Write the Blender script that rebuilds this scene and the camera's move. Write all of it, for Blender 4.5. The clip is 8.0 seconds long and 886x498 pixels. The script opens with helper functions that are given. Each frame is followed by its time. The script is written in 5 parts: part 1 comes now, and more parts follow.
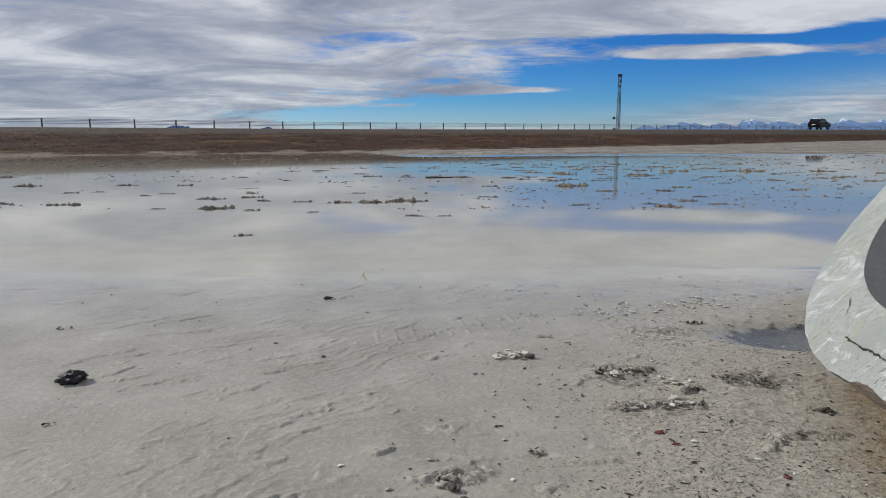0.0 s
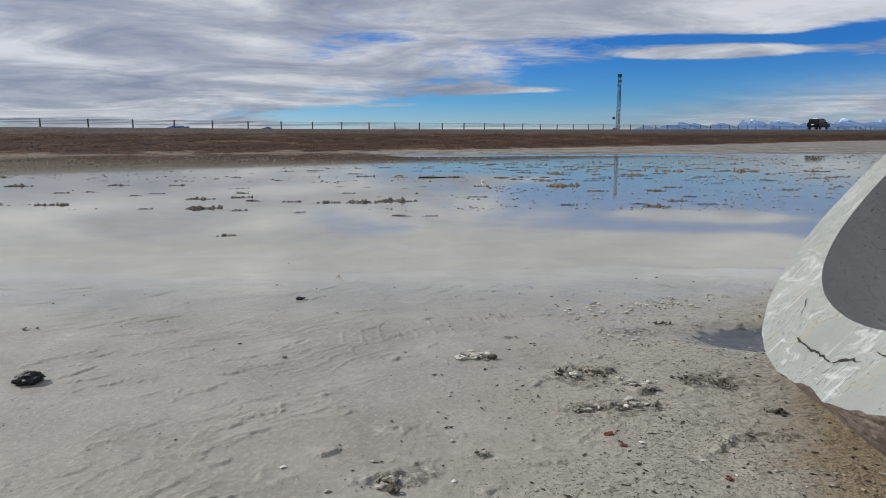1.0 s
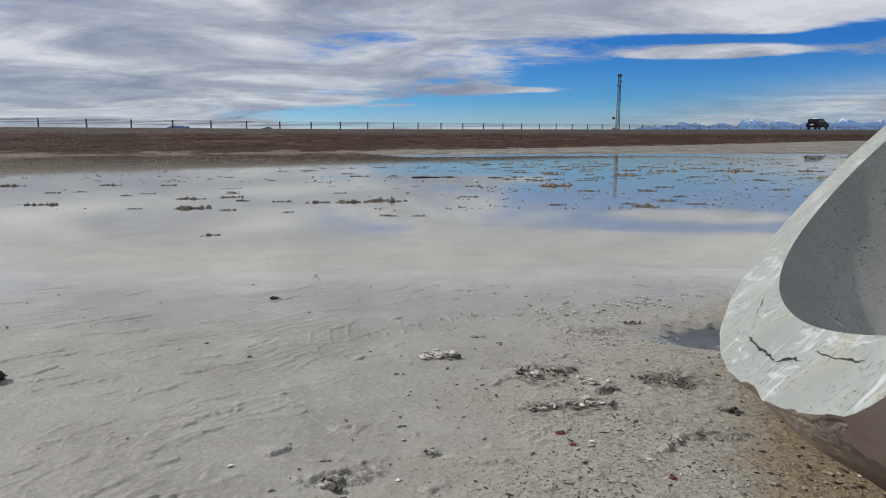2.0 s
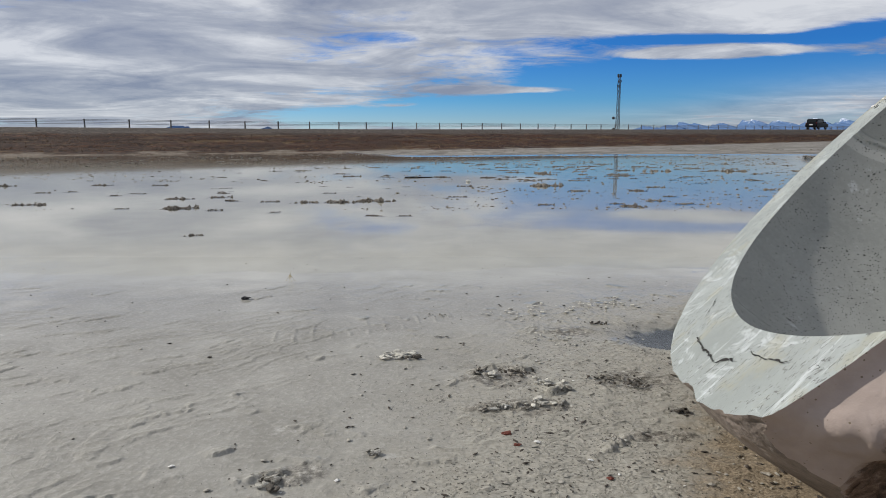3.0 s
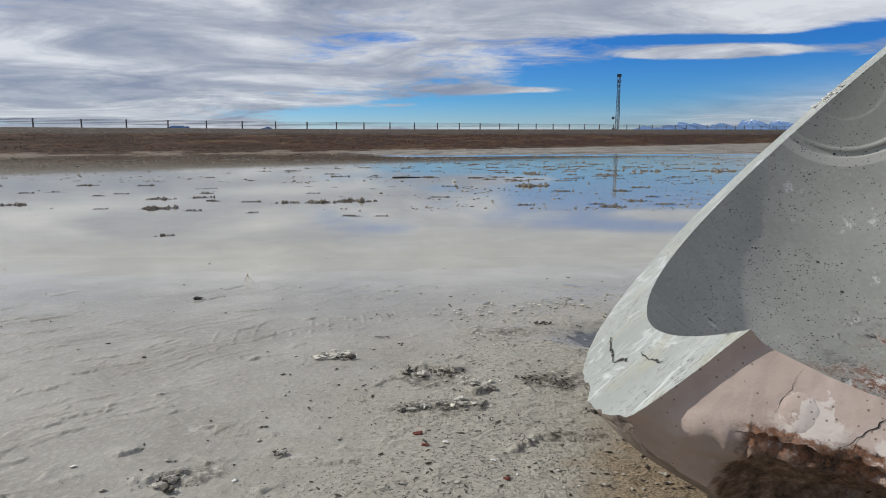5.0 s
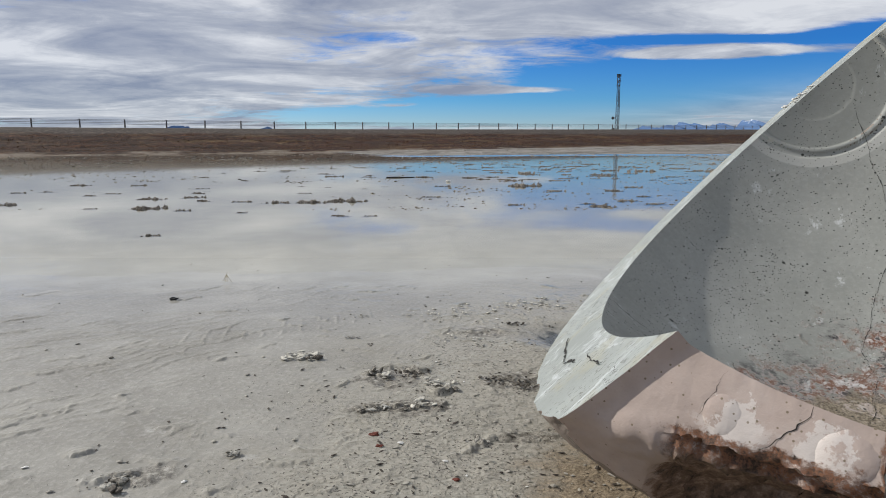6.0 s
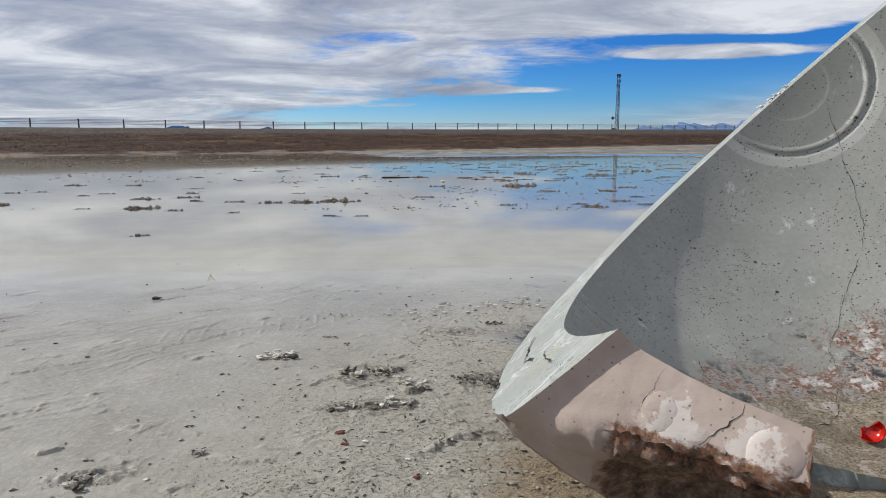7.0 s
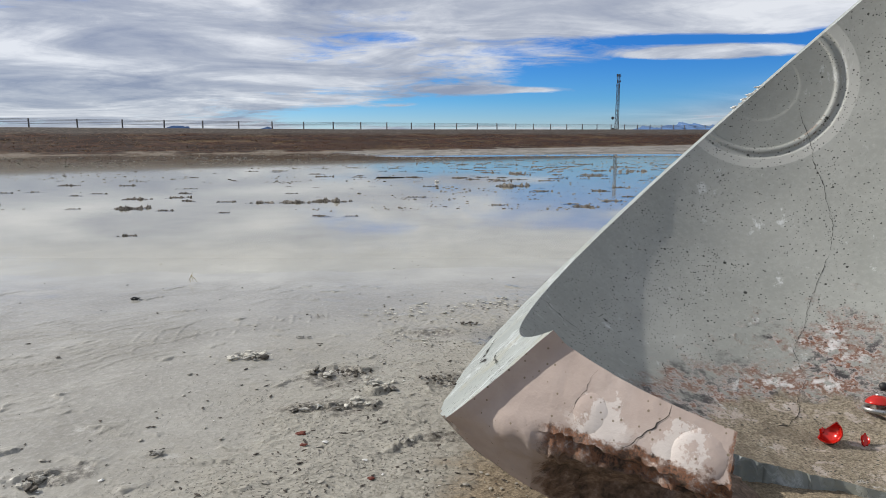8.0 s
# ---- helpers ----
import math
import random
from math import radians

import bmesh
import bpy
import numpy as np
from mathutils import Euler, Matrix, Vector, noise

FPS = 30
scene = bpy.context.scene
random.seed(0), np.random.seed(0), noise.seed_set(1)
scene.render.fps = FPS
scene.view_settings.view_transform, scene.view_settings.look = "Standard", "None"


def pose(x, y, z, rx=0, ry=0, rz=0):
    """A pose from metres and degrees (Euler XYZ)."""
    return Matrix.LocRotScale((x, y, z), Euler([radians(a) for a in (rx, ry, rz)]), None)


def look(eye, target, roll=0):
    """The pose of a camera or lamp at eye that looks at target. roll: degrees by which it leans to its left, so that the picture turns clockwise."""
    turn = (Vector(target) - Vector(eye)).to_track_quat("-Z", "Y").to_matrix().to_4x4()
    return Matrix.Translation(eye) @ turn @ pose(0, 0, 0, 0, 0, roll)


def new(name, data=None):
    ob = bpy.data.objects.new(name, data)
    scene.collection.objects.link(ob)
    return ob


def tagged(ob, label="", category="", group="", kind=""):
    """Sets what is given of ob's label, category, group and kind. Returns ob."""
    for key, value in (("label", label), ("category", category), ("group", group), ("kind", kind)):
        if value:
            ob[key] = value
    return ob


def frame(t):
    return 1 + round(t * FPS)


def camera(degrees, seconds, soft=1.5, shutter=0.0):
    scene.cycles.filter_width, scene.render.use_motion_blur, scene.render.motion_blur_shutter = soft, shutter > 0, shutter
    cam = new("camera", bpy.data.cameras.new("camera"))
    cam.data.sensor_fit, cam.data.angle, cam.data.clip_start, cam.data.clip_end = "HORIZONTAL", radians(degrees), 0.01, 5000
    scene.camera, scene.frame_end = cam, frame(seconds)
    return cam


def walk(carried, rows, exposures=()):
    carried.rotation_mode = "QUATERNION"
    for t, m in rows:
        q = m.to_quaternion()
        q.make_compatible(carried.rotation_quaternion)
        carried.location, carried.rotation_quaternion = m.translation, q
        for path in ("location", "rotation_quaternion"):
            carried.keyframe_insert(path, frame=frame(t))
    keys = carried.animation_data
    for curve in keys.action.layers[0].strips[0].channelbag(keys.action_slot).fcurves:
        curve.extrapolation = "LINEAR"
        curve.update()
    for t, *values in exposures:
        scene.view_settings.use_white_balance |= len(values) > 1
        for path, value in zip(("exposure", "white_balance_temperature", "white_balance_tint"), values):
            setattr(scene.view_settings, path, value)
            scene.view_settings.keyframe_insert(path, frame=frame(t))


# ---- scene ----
cam = camera(66.5, 8.0, soft=0.8)
METRES, EYE, TILT, LEAN, TURN = 0.97, 0.82, -9.55, 0.0, 0.0
ROWS = [
    (0.0, 0.0, 0.0, 0.0),
    (0.5, 0.0705, 0.0031, 0.0014),
    (1.0, 0.1425, 0.0069, 0.0018),
    (1.5, 0.2065, 0.0032, -0.0006),
    (3.0, 0.4250, 0.0026, 0.0014),
    (3.5, 0.4930, -0.0038, -0.0005),
    (4.0, 0.5565, -0.0075, -0.0021),
    (4.5, 0.6113, -0.0029, -0.0001),
    (6.0, 0.7934, 0.0028, 0.0041),
    (6.5, 0.8422, -0.0048, 0.0041),
    (7.0, 0.8885, -0.008, 0.0024),
    (7.5, 0.9456, -0.0071, 0.0026),
    (8.0, 0.9978, -0.0066, 0.0043),
]
walk(cam, [(t, pose(0, 0, EYE, TILT, LEAN, TURN) @ pose(METRES * x, METRES * y, METRES * z, 90, 0, 0)) for t, x, y, z in ROWS],
     [(0.0, -0.06), (3.0, 0.0), (4.5, 0.04), (6.5, 0.11), (8.0, 0.21)])

# ---- sky and sun ----
SUN_EL, SUN_AZ = radians(30), radians(-66)       # azimuth from straight ahead, to the right positive
sun_way = Vector((math.sin(SUN_AZ) * math.cos(SUN_EL), math.cos(SUN_AZ) * math.cos(SUN_EL), math.sin(SUN_EL)))
sun = new("sun", bpy.data.lights.new("sun", "SUN"))
sun.data.energy, sun.data.angle, sun.data.color = 4.1, radians(0.8), (1.0, 0.95, 0.88)
sun.matrix_world = look((-30, 0, 30), Vector((-30, 0, 30)) - sun_way)


class Nodes:
    """Short hand for a node tree."""

    def __init__(self, tree):
        self.tree = tree
        tree.nodes.clear()

    def add(self, kind):
        return self.tree.nodes.new(kind)

    def plug(self, socket, value):
        if isinstance(value, bpy.types.NodeSocket):
            self.tree.links.new(value, socket)
        elif value is not None:
            if isinstance(value, tuple) and len(value) == 3 and socket.type == "RGBA":
                value = (*value, 1)
            socket.default_value = value

    def math(self, op, a, b=0.0, clamp=False):
        node = self.add("ShaderNodeMath")
        node.operation, node.use_clamp = op, clamp
        self.plug(node.inputs[0], a)
        self.plug(node.inputs[1], b)
        return node.outputs[0]

    def noise(self, vector, scale, detail=4.0, rough=0.55, warp=0.0, stretch=None):
        if stretch:
            m = self.add("ShaderNodeMapping")
            self.plug(m.inputs["Vector"], vector)
            m.inputs["Scale"].default_value = stretch
            vector = m.outputs[0]
        node = self.add("ShaderNodeTexNoise")
        self.plug(node.inputs["Vector"], vector)
        node.inputs["Scale"].default_value = scale
        node.inputs["Detail"].default_value = detail
        node.inputs["Roughness"].default_value = rough
        node.inputs["Distortion"].default_value = warp
        return node.outputs[0]

    def ramp(self, value, *stops):
        node = self.add("ShaderNodeValToRGB")
        self.plug(node.inputs[0], value)
        ramp = node.color_ramp
        while len(ramp.elements) < len(stops):
            ramp.elements.new(0.5)
        for el, (at, col) in zip(ramp.elements, stops):
            el.position = at
            el.color = (*col, 1) if isinstance(col, tuple) else (col, col, col, 1)
        return node.outputs[0]

    def mix(self, factor, a, b, blend="MIX"):
        node = self.add("ShaderNodeMix")
        node.data_type, node.blend_type = "RGBA", blend
        self.plug(node.inputs[0], factor)
        self.plug(node.inputs[6], a)
        self.plug(node.inputs[7], b)
        return node.outputs[2]

    def span(self, value, a, b, c=0.0, d=1.0):
        node = self.add("ShaderNodeMapRange")
        node.interpolation_type = "SMOOTHSTEP"
        self.plug(node.inputs[0], value)
        for i, v in enumerate((a, b, c, d)):
            node.inputs[i + 1].default_value = v
        return node.outputs[0]

    def bump(self, height, strength=0.5, distance=0.01, normal=None):
        node = self.add("ShaderNodeBump")
        self.plug(node.inputs["Height"], height)
        self.plug(node.inputs["Strength"], strength)
        node.inputs["Distance"].default_value = distance
        self.plug(node.inputs["Normal"], normal)
        return node.outputs[0]

    def split(self, vector):
        node = self.add("ShaderNodeSeparateXYZ")
        self.plug(node.inputs[0], vector)
        return node.outputs

    def join(self, x, y, z):
        node = self.add("ShaderNodeCombineXYZ")
        for s, v in zip(node.inputs, (x, y, z)):
            self.plug(s, v)
        return node.outputs[0]


def make_sky():
    world = bpy.data.worlds.new("sky")
    scene.world = world
    world.use_nodes = True
    n = Nodes(world.node_tree)
    way = n.add("ShaderNodeTexCoord").outputs["Generated"]
    x, y, z = n.split(way)
    az = n.math("ARCTAN2", x, y)
    el = n.math("ARCSINE", z)
    sky = n.add("ShaderNodeTexSky")
    sky.sky_type, sky.sun_disc, sky.sun_elevation, sky.sun_rotation = "NISHITA", False, SUN_EL, SUN_AZ
    sky.altitude, sky.air_density, sky.dust_density, sky.ozone_density = 1300, 1.0, 0.4, 2.5
    blue = n.mix(1.0, sky.outputs[0], n.ramp(n.math("ABSOLUTE", el), (0.0, (0.60, 0.76, 1.05)), (0.05, (0.25, 0.59, 1.02)), (0.12, (0.115, 0.45, 0.98)), (0.5, (0.3, 0.6, 1.0))), "MULTIPLY")

    def blob(a, e, wa, we, slope):
        off = n.math("SUBTRACT", az, a)
        da = n.math("DIVIDE", off, wa)
        de = n.math("DIVIDE", n.math("SUBTRACT", n.math("SUBTRACT", el, e), n.math("MULTIPLY", off, slope)), we)
        d = n.math("ADD", n.math("MULTIPLY", da, da), n.math("MULTIPLY", de, de))
        return n.math("EXPONENT", n.math("MULTIPLY", d, -1.0))

    def heap(value, blobs):
        for gain, *spot in blobs:
            value = n.math("ADD", value, n.math("MULTIPLY", blob(*spot), gain))
        return value

    # a flat cloud layer overhead, seen in perspective
    up = n.math("ADD", n.math("ABSOLUTE", z), 0.10)
    layer = n.join(n.math("DIVIDE", x, up), n.math("DIVIDE", y, up), 0.0)
    broad = n.noise(layer, 0.75, 8, 0.58, 0.5)
    fine = n.noise(layer, 2.6, 9, 0.66, 0.9, (0.8, 1.1, 1))
    cover = n.math("ADD", n.math("MULTIPLY", broad, 0.70), n.math("MULTIPLY", fine, 0.55))
    cover = heap(cover, ((-0.50, -0.118, 0.0272, 0.137, 0.0120, 0.003), (-0.55, 0.095, 0.0376, 0.161, 0.0192, -0.003), (-0.62, 0.290, 0.0706, 0.141, 0.0318, -0.020),
                         (-0.60, 0.464, 0.0785, 0.130, 0.0197, 0.016), (-0.50, 0.341, 0.1265, 0.121, 0.0065, -0.024), (-0.50, 0.523, 0.1217, 0.073, 0.0133, 0.097),
                         (-0.19, -0.190, 0.1280, 0.062, 0.0150, -0.170), (-0.20, -0.076, 0.1338, 0.048, 0.0076, 0.010)))
    cover = heap(cover, ((0.60, 0.381, 0.1089, 0.118, 0.0065, -0.001), (0.50, 0.094, 0.0638, 0.089, 0.0047, -0.006), (0.38, -0.052, 0.0434, 0.033, 0.0040, 0.051),
                         (0.36, 0.322, 0.1596, 0.283, 0.0214, 0.001), (0.26, -0.443, 0.0864, 0.295, 0.0778, 0.037)))
    cover = n.math("ADD", cover, n.span(el, 0.168, 0.20, 0.0, 0.42))
    # a thin veil low over the mountains
    veil = n.math("MULTIPLY", blob(0.52, 0.036, 0.26, 0.028, 0.115), n.math("ADD", n.math("MULTIPLY", n.noise(layer, 0.5, 3, 0.5), 0.4), 0.7))
    mask = n.math("MAXIMUM", n.span(cover, 0.44, 0.70), n.math("MULTIPLY", veil, 0.85))
    tone = n.math("ADD", n.math("MULTIPLY", n.noise(layer, 0.8, 8, 0.58, 1.0, (0.9, 1.15, 1)), 0.82), n.math("MULTIPLY", n.noise(layer, 3.2, 8, 0.66, 0.6), 0.22))
    tone = heap(tone, ((0.12, -0.493, 0.0980, 0.107, 0.0096, -0.080), (-0.08, -0.351, 0.1225, 0.085, 0.0101, -0.109), (-0.07, -0.424, 0.0657, 0.202, 0.0087, 0.028),
                       (0.08, -0.317, 0.0797, 0.110, 0.0067, -0.025), (-0.08, -0.525, 0.1490, 0.150, 0.0163, -0.026), (-0.05, -0.223, 0.1713, 0.151, 0.0145, 0.037), (0.05, 0.25, 0.15, 0.45, 0.06, 0.0)))
    cloud = n.ramp(tone, (0.38, (0.25, 0.285, 0.375)), (0.52, (0.395, 0.425, 0.49)), (0.685, (0.69, 0.71, 0.745)))
    back = n.add("ShaderNodeBackground")
    n.plug(back.inputs[0], blue)
    back.inputs[1].default_value = 0.10
    front = n.add("ShaderNodeBackground")
    n.plug(front.inputs[0], cloud)
    front.inputs[1].default_value = 1.0
    both = n.add("ShaderNodeMixShader")
    n.plug(both.inputs[0], n.math("MULTIPLY", mask, 0.95))
    n.plug(both.inputs[1], back.outputs[0])
    n.plug(both.inputs[2], front.outputs[0])
    out = n.add("ShaderNodeOutputWorld")
    n.plug(out.inputs[0], both.outputs[0])


make_sky()


# ---- materials ----
def material(name, build):
    m = bpy.data.materials.new(name)
    m.use_nodes = True
    n = Nodes(m.node_tree)
    out = n.add("ShaderNodeOutputMaterial")
    n.plug(out.inputs[0], build(n))
    return m


def surface(n, color, rough=0.7, metal=0.0, normal=None, specular=0.5, coat=0.0, coat_rough=0.05, coat_normal=None):
    p = n.add("ShaderNodeBsdfPrincipled")
    n.plug(p.inputs["Base Color"], color)
    n.plug(p.inputs["Roughness"], rough)
    n.plug(p.inputs["Metallic"], metal)
    n.plug(p.inputs["Specular IOR Level"], specular)
    n.plug(p.inputs["Normal"], normal)
    n.plug(p.inputs["Coat Weight"], coat)
    n.plug(p.inputs["Coat Roughness"], coat_rough)
    p.inputs["Coat IOR"].default_value = 1.33
    n.plug(p.inputs["Coat Normal"], coat_normal)
    return p.outputs[0]


def place(n):
    return n.add("ShaderNodeNewGeometry").outputs["Position"]


def plain(name, color, rough=0.6, metal=0.0, vary=0.15, scale=8.0, bump=0.0, bump_scale=60.0, still=False):
    """A surface of one colour with a slow and a fine variation."""
    def build(n):
        at = place(n) if still else n.add("ShaderNodeTexCoord").outputs["Object"]
        a = n.noise(at, scale, 5)
        b = n.noise(at, scale * 9, 3)
        f = n.math("ADD", n.math("MULTIPLY", a, 0.65), n.math("MULTIPLY", b, 0.35))
        low = tuple(c * (1 - vary) for c in color)
        high = tuple(min(1, c * (1 + vary)) for c in color)
        col = n.ramp(f, (0.35, low), (0.65, high))
        normal = n.bump(n.noise(at, bump_scale, 4), bump, 0.01) if bump else None
        return surface(n, col, n.span(b, 0.3, 0.7, max(0.02, rough - 0.1), min(1, rough + 0.1)), metal, normal)
    return material(name, build)
# centre and half width of the places where the mud is torn up
TORN_UP = ((0.60, 2.17, 0.12, 0.09), (0.63, 1.90, 0.16, 0.06), (1.02, 2.11, 0.13, 0.07), (0.06, 1.50, 0.07, 0.04), (0.98, 1.68, 0.10, 0.03), (0.93, 2.70, 0.12, 0.06))

def make_mud(n):
    at = place(n)
    x, y, z = n.split(at)
    broad = n.noise(at, 0.35, 5)
    mid = n.noise(at, 3.2, 6, 0.6, 0.4)
    grain = n.noise(at, 70.0, 5, 0.65)
    base = n.ramp(mid, (0.30, (0.235, 0.224, 0.191)), (0.52, (0.285, 0.274, 0.238)), (0.72, (0.35, 0.338, 0.298)))
    base = n.mix(n.span(grain, 0.42, 0.75, 0.0, 0.35), base, (0.52, 0.50, 0.46))
    # dry sandy soil round the shell
    side = n.math("SUBTRACT", n.math("SUBTRACT", x, 0.95), n.math("MULTIPLY", n.math("SUBTRACT", y, 1.44), 0.5))
    side = n.math("ADD", side, n.math("MULTIPLY", n.math("SUBTRACT", n.noise(at, 5.0, 6, 0.65), 0.5), 0.7))
    near = n.math("MULTIPLY", n.span(side, -0.12, 0.14), n.span(y, 2.5, 3.0, 1.0, 0.0))
    sand = n.ramp(n.noise(at, 160.0, 4, 0.7), (0.35, (0.14, 0.105, 0.065)), (0.52, (0.26, 0.205, 0.135)), (0.7, (0.40, 0.325, 0.225)))
    base = n.mix(n.math("MULTIPLY", near, 0.9), base, sand)
    trod = n.math("MULTIPLY", n.span(n.math("ADD", n.math("ADD", x, n.math("MULTIPLY", n.math("SUBTRACT", 2.4, y), 0.3)), n.math("MULTIPLY", n.math("SUBTRACT", n.noise(at, 2.2, 5, 0.65), 0.5), 1.6)), 0.15, 0.8), n.span(y, 3.0, 3.9, 1.0, 0.0))
    gritty = n.ramp(n.noise(at, 95.0, 5, 0.72), (0.33, (0.24, 0.217, 0.168)), (0.42, (0.31, 0.29, 0.236)), (0.64, (0.41, 0.39, 0.33)))
    base = n.mix(n.math("MULTIPLY", n.math("MULTIPLY", trod, 0.65), n.math("SUBTRACT", 1.0, near)), base, gritty)
    streak = n.noise(at, 0.55, 7, 0.72, 0.3, (0.35, 1.6, 1))
    shore = n.math("MULTIPLY", n.span(streak, 0.42, 0.54), n.span(y, 16, 24))
    base = n.mix(n.math("MULTIPLY", shore, 0.7), base, (0.15, 0.125, 0.095))
    thin = n.math("MULTIPLY", n.span(n.noise(at, 1.3, 8, 0.78, 0.2, (0.9, 0.20, 1)), 0.50, 0.55), n.span(y, 18, 24))
    base = n.mix(n.math("MULTIPLY", thin, 0.75), base, (0.085, 0.068, 0.05))
    # dark specks of silt and plant crumbs on the crusted mud
    specks = n.math("MULTIPLY", n.span(n.noise(at, 55.0, 3, 0.5, 0.5), 0.66, 0.72), n.span(n.noise(at, 1.4, 3), 0.44, 0.62))
    base = n.mix(n.math("MULTIPLY", specks, 0.75), base, (0.07, 0.06, 0.05))
    dots = n.math("MULTIPLY", n.math("MULTIPLY", n.span(n.noise(at, 110.0, 3, 0.5, 0.3), 0.61, 0.65), n.span(n.noise(at, 3.0, 4), 0.38, 0.52)), trod)
    base = n.mix(n.math("MULTIPLY", n.math("MULTIPLY", dots, n.span(near, 0, 1, 1.0, 0.3)), 0.85), base, (0.06, 0.05, 0.042))
    # crust torn up into pale and dark crumbs
    churn = None
    for cx, cy, rx, ry in TORN_UP:
        ex, ey = n.math("DIVIDE", n.math("SUBTRACT", x, cx), rx * 1.3), n.math("DIVIDE", n.math("SUBTRACT", y, cy), ry * 1.5)
        one = n.math("ADD", n.math("MULTIPLY", ex, ex), n.math("MULTIPLY", ey, ey))
        churn = n.math("MINIMUM", churn, one) if churn else one
    churn = n.span(n.math("ADD", churn, n.math("MULTIPLY", n.math("SUBTRACT", n.noise(at, 16.0, 6, 0.7), 0.5), 3.5)), 0.35, 0.75, 1.0, 0.0)
    crumb = n.ramp(n.noise(at, 45.0, 6, 0.75, 0.3), (0.40, (0.045, 0.038, 0.03)), (0.48, (0.14, 0.125, 0.10)), (0.56, (0.30, 0.28, 0.24)), (0.67, (0.56, 0.54, 0.48)))
    base = n.mix(n.math("MULTIPLY", churn, 0.65), base, crumb)
    salt = n.math("MULTIPLY", n.span(n.noise(at, 9.0, 6, 0.7), 0.60, 0.72), n.span(n.noise(at, 0.9, 3), 0.5, 0.65))
    base = n.mix(n.math("MULTIPLY", salt, 0.6), base, (0.66, 0.65, 0.62))
    wet = n.math("MULTIPLY", n.span(n.math("ADD", z, n.math("MULTIPLY", n.math("SUBTRACT", broad, 0.5), 0.012)), 0.012, 0.034, 1.0, 0.15), n.span(near, 0, 1, 1.0, 0.0))
    wet = n.math("MULTIPLY", wet, n.math("MAXIMUM", n.span(y, 3.4, 5.6, 1.0, 0.0), n.span(z, -0.0008, 0.0004, 0.0, 1.0)))
    # fine pale silt settled under the water
    settled = n.math("MULTIPLY", n.span(z, -0.004, 0.012, 1.0, 0.0), n.span(y, 18, 26, 1.0, 0.0))
    base = n.mix(n.math("MULTIPLY", settled, 0.85), base, n.ramp(mid, (0.3, (0.42, 0.41, 0.355)), (0.7, (0.51, 0.50, 0.44))))
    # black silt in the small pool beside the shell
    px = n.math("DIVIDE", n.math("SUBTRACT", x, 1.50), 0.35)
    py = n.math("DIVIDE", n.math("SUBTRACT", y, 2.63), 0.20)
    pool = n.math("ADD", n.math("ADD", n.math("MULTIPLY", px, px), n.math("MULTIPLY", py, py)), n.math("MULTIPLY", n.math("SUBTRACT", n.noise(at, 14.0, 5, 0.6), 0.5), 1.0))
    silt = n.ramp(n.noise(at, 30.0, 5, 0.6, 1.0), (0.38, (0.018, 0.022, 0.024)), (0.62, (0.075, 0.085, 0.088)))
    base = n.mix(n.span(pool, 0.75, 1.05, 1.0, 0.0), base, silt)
    chips = n.math("MULTIPLY", n.math("MULTIPLY", n.span(n.noise(at, 34.0, 6, 0.72, 0.2, (1, 1.5, 1)), 0.54, 0.58), n.math("MULTIPLY", trod, n.span(near, 0, 1, 1.0, 0.4))), 0.25)
    # thin wrinkles and flake edges of the drying skin
    skin = n.span(n.math("ABSOLUTE", n.math("SUBTRACT", n.noise(at, 6.0, 6, 0.6, 1.2), 0.5)), 0.0, 0.014, 1.0, 0.0)
    skin = n.math("MULTIPLY", skin, n.span(n.noise(at, 2.3, 4), 0.45, 0.58))
    flakes = n.span(n.noise(at, 9.0, 7, 0.64, 0.8), 0.51, 0.525)
    flakes = n.math("MULTIPLY", flakes, n.math("ADD", n.math("MULTIPLY", trod, 0.9), 0.08))
    relief = n.math("ADD", n.math("MULTIPLY", skin, 0.15), n.math("MULTIPLY", flakes, 0.55))
    bump = n.bump(n.math("ADD", n.math("ADD", n.math("ADD", n.math("MULTIPLY", grain, 0.6), chips), n.math("MULTIPLY", n.noise(at, 28.0, 5, 0.65), 0.6)), relief), n.span(wet, 0, 1, 0.85, 0.32), 0.009)
    return surface(n, base, n.span(wet, 0, 1, 0.8, 0.6), 0.0, bump, 0.25, n.math("MULTIPLY", wet, 0.85), n.span(wet, 0.2, 1, 0.35, 0.04))


MUD = material("wet grey mud", make_mud)


def make_water(n):
    at = place(n)
    x, y, z = n.split(at)
    ripple = n.bump(n.noise(at, 0.6, 2), 0.006, 0.05)
    gloss = n.add("ShaderNodeBsdfGlossy")
    gloss.inputs["Roughness"].default_value = 0.04
    gloss.inputs["Color"].default_value = (0.82, 0.805, 0.765, 1)
    n.plug(gloss.inputs["Normal"], ripple)
    clear = n.add("ShaderNodeBsdfTransparent")
    clear.inputs[0].default_value = (0.98, 0.98, 0.97, 1)
    facing = n.add("ShaderNodeLayerWeight")
    facing.inputs[0].default_value = 0.5
    both = n.add("ShaderNodeMixShader")
    sheen = n.math("ADD", n.math("MULTIPLY", n.math("POWER", facing.outputs["Facing"], 5.0), 0.98), 0.02)
    # the sheet thins out to a film that the wet mud itself carries
    n.plug(both.inputs[0], n.math("MULTIPLY", sheen, n.math("MAXIMUM", n.span(y, 3.4, 5.6), n.math("MULTIPLY", n.span(x, 0.95, 1.1), n.span(y, 3.1, 3.2, 1.0, 0.0)))))
    n.plug(both.inputs[1], clear.outputs[0])
    n.plug(both.inputs[2], gloss.outputs[0])
    return both.outputs[0]


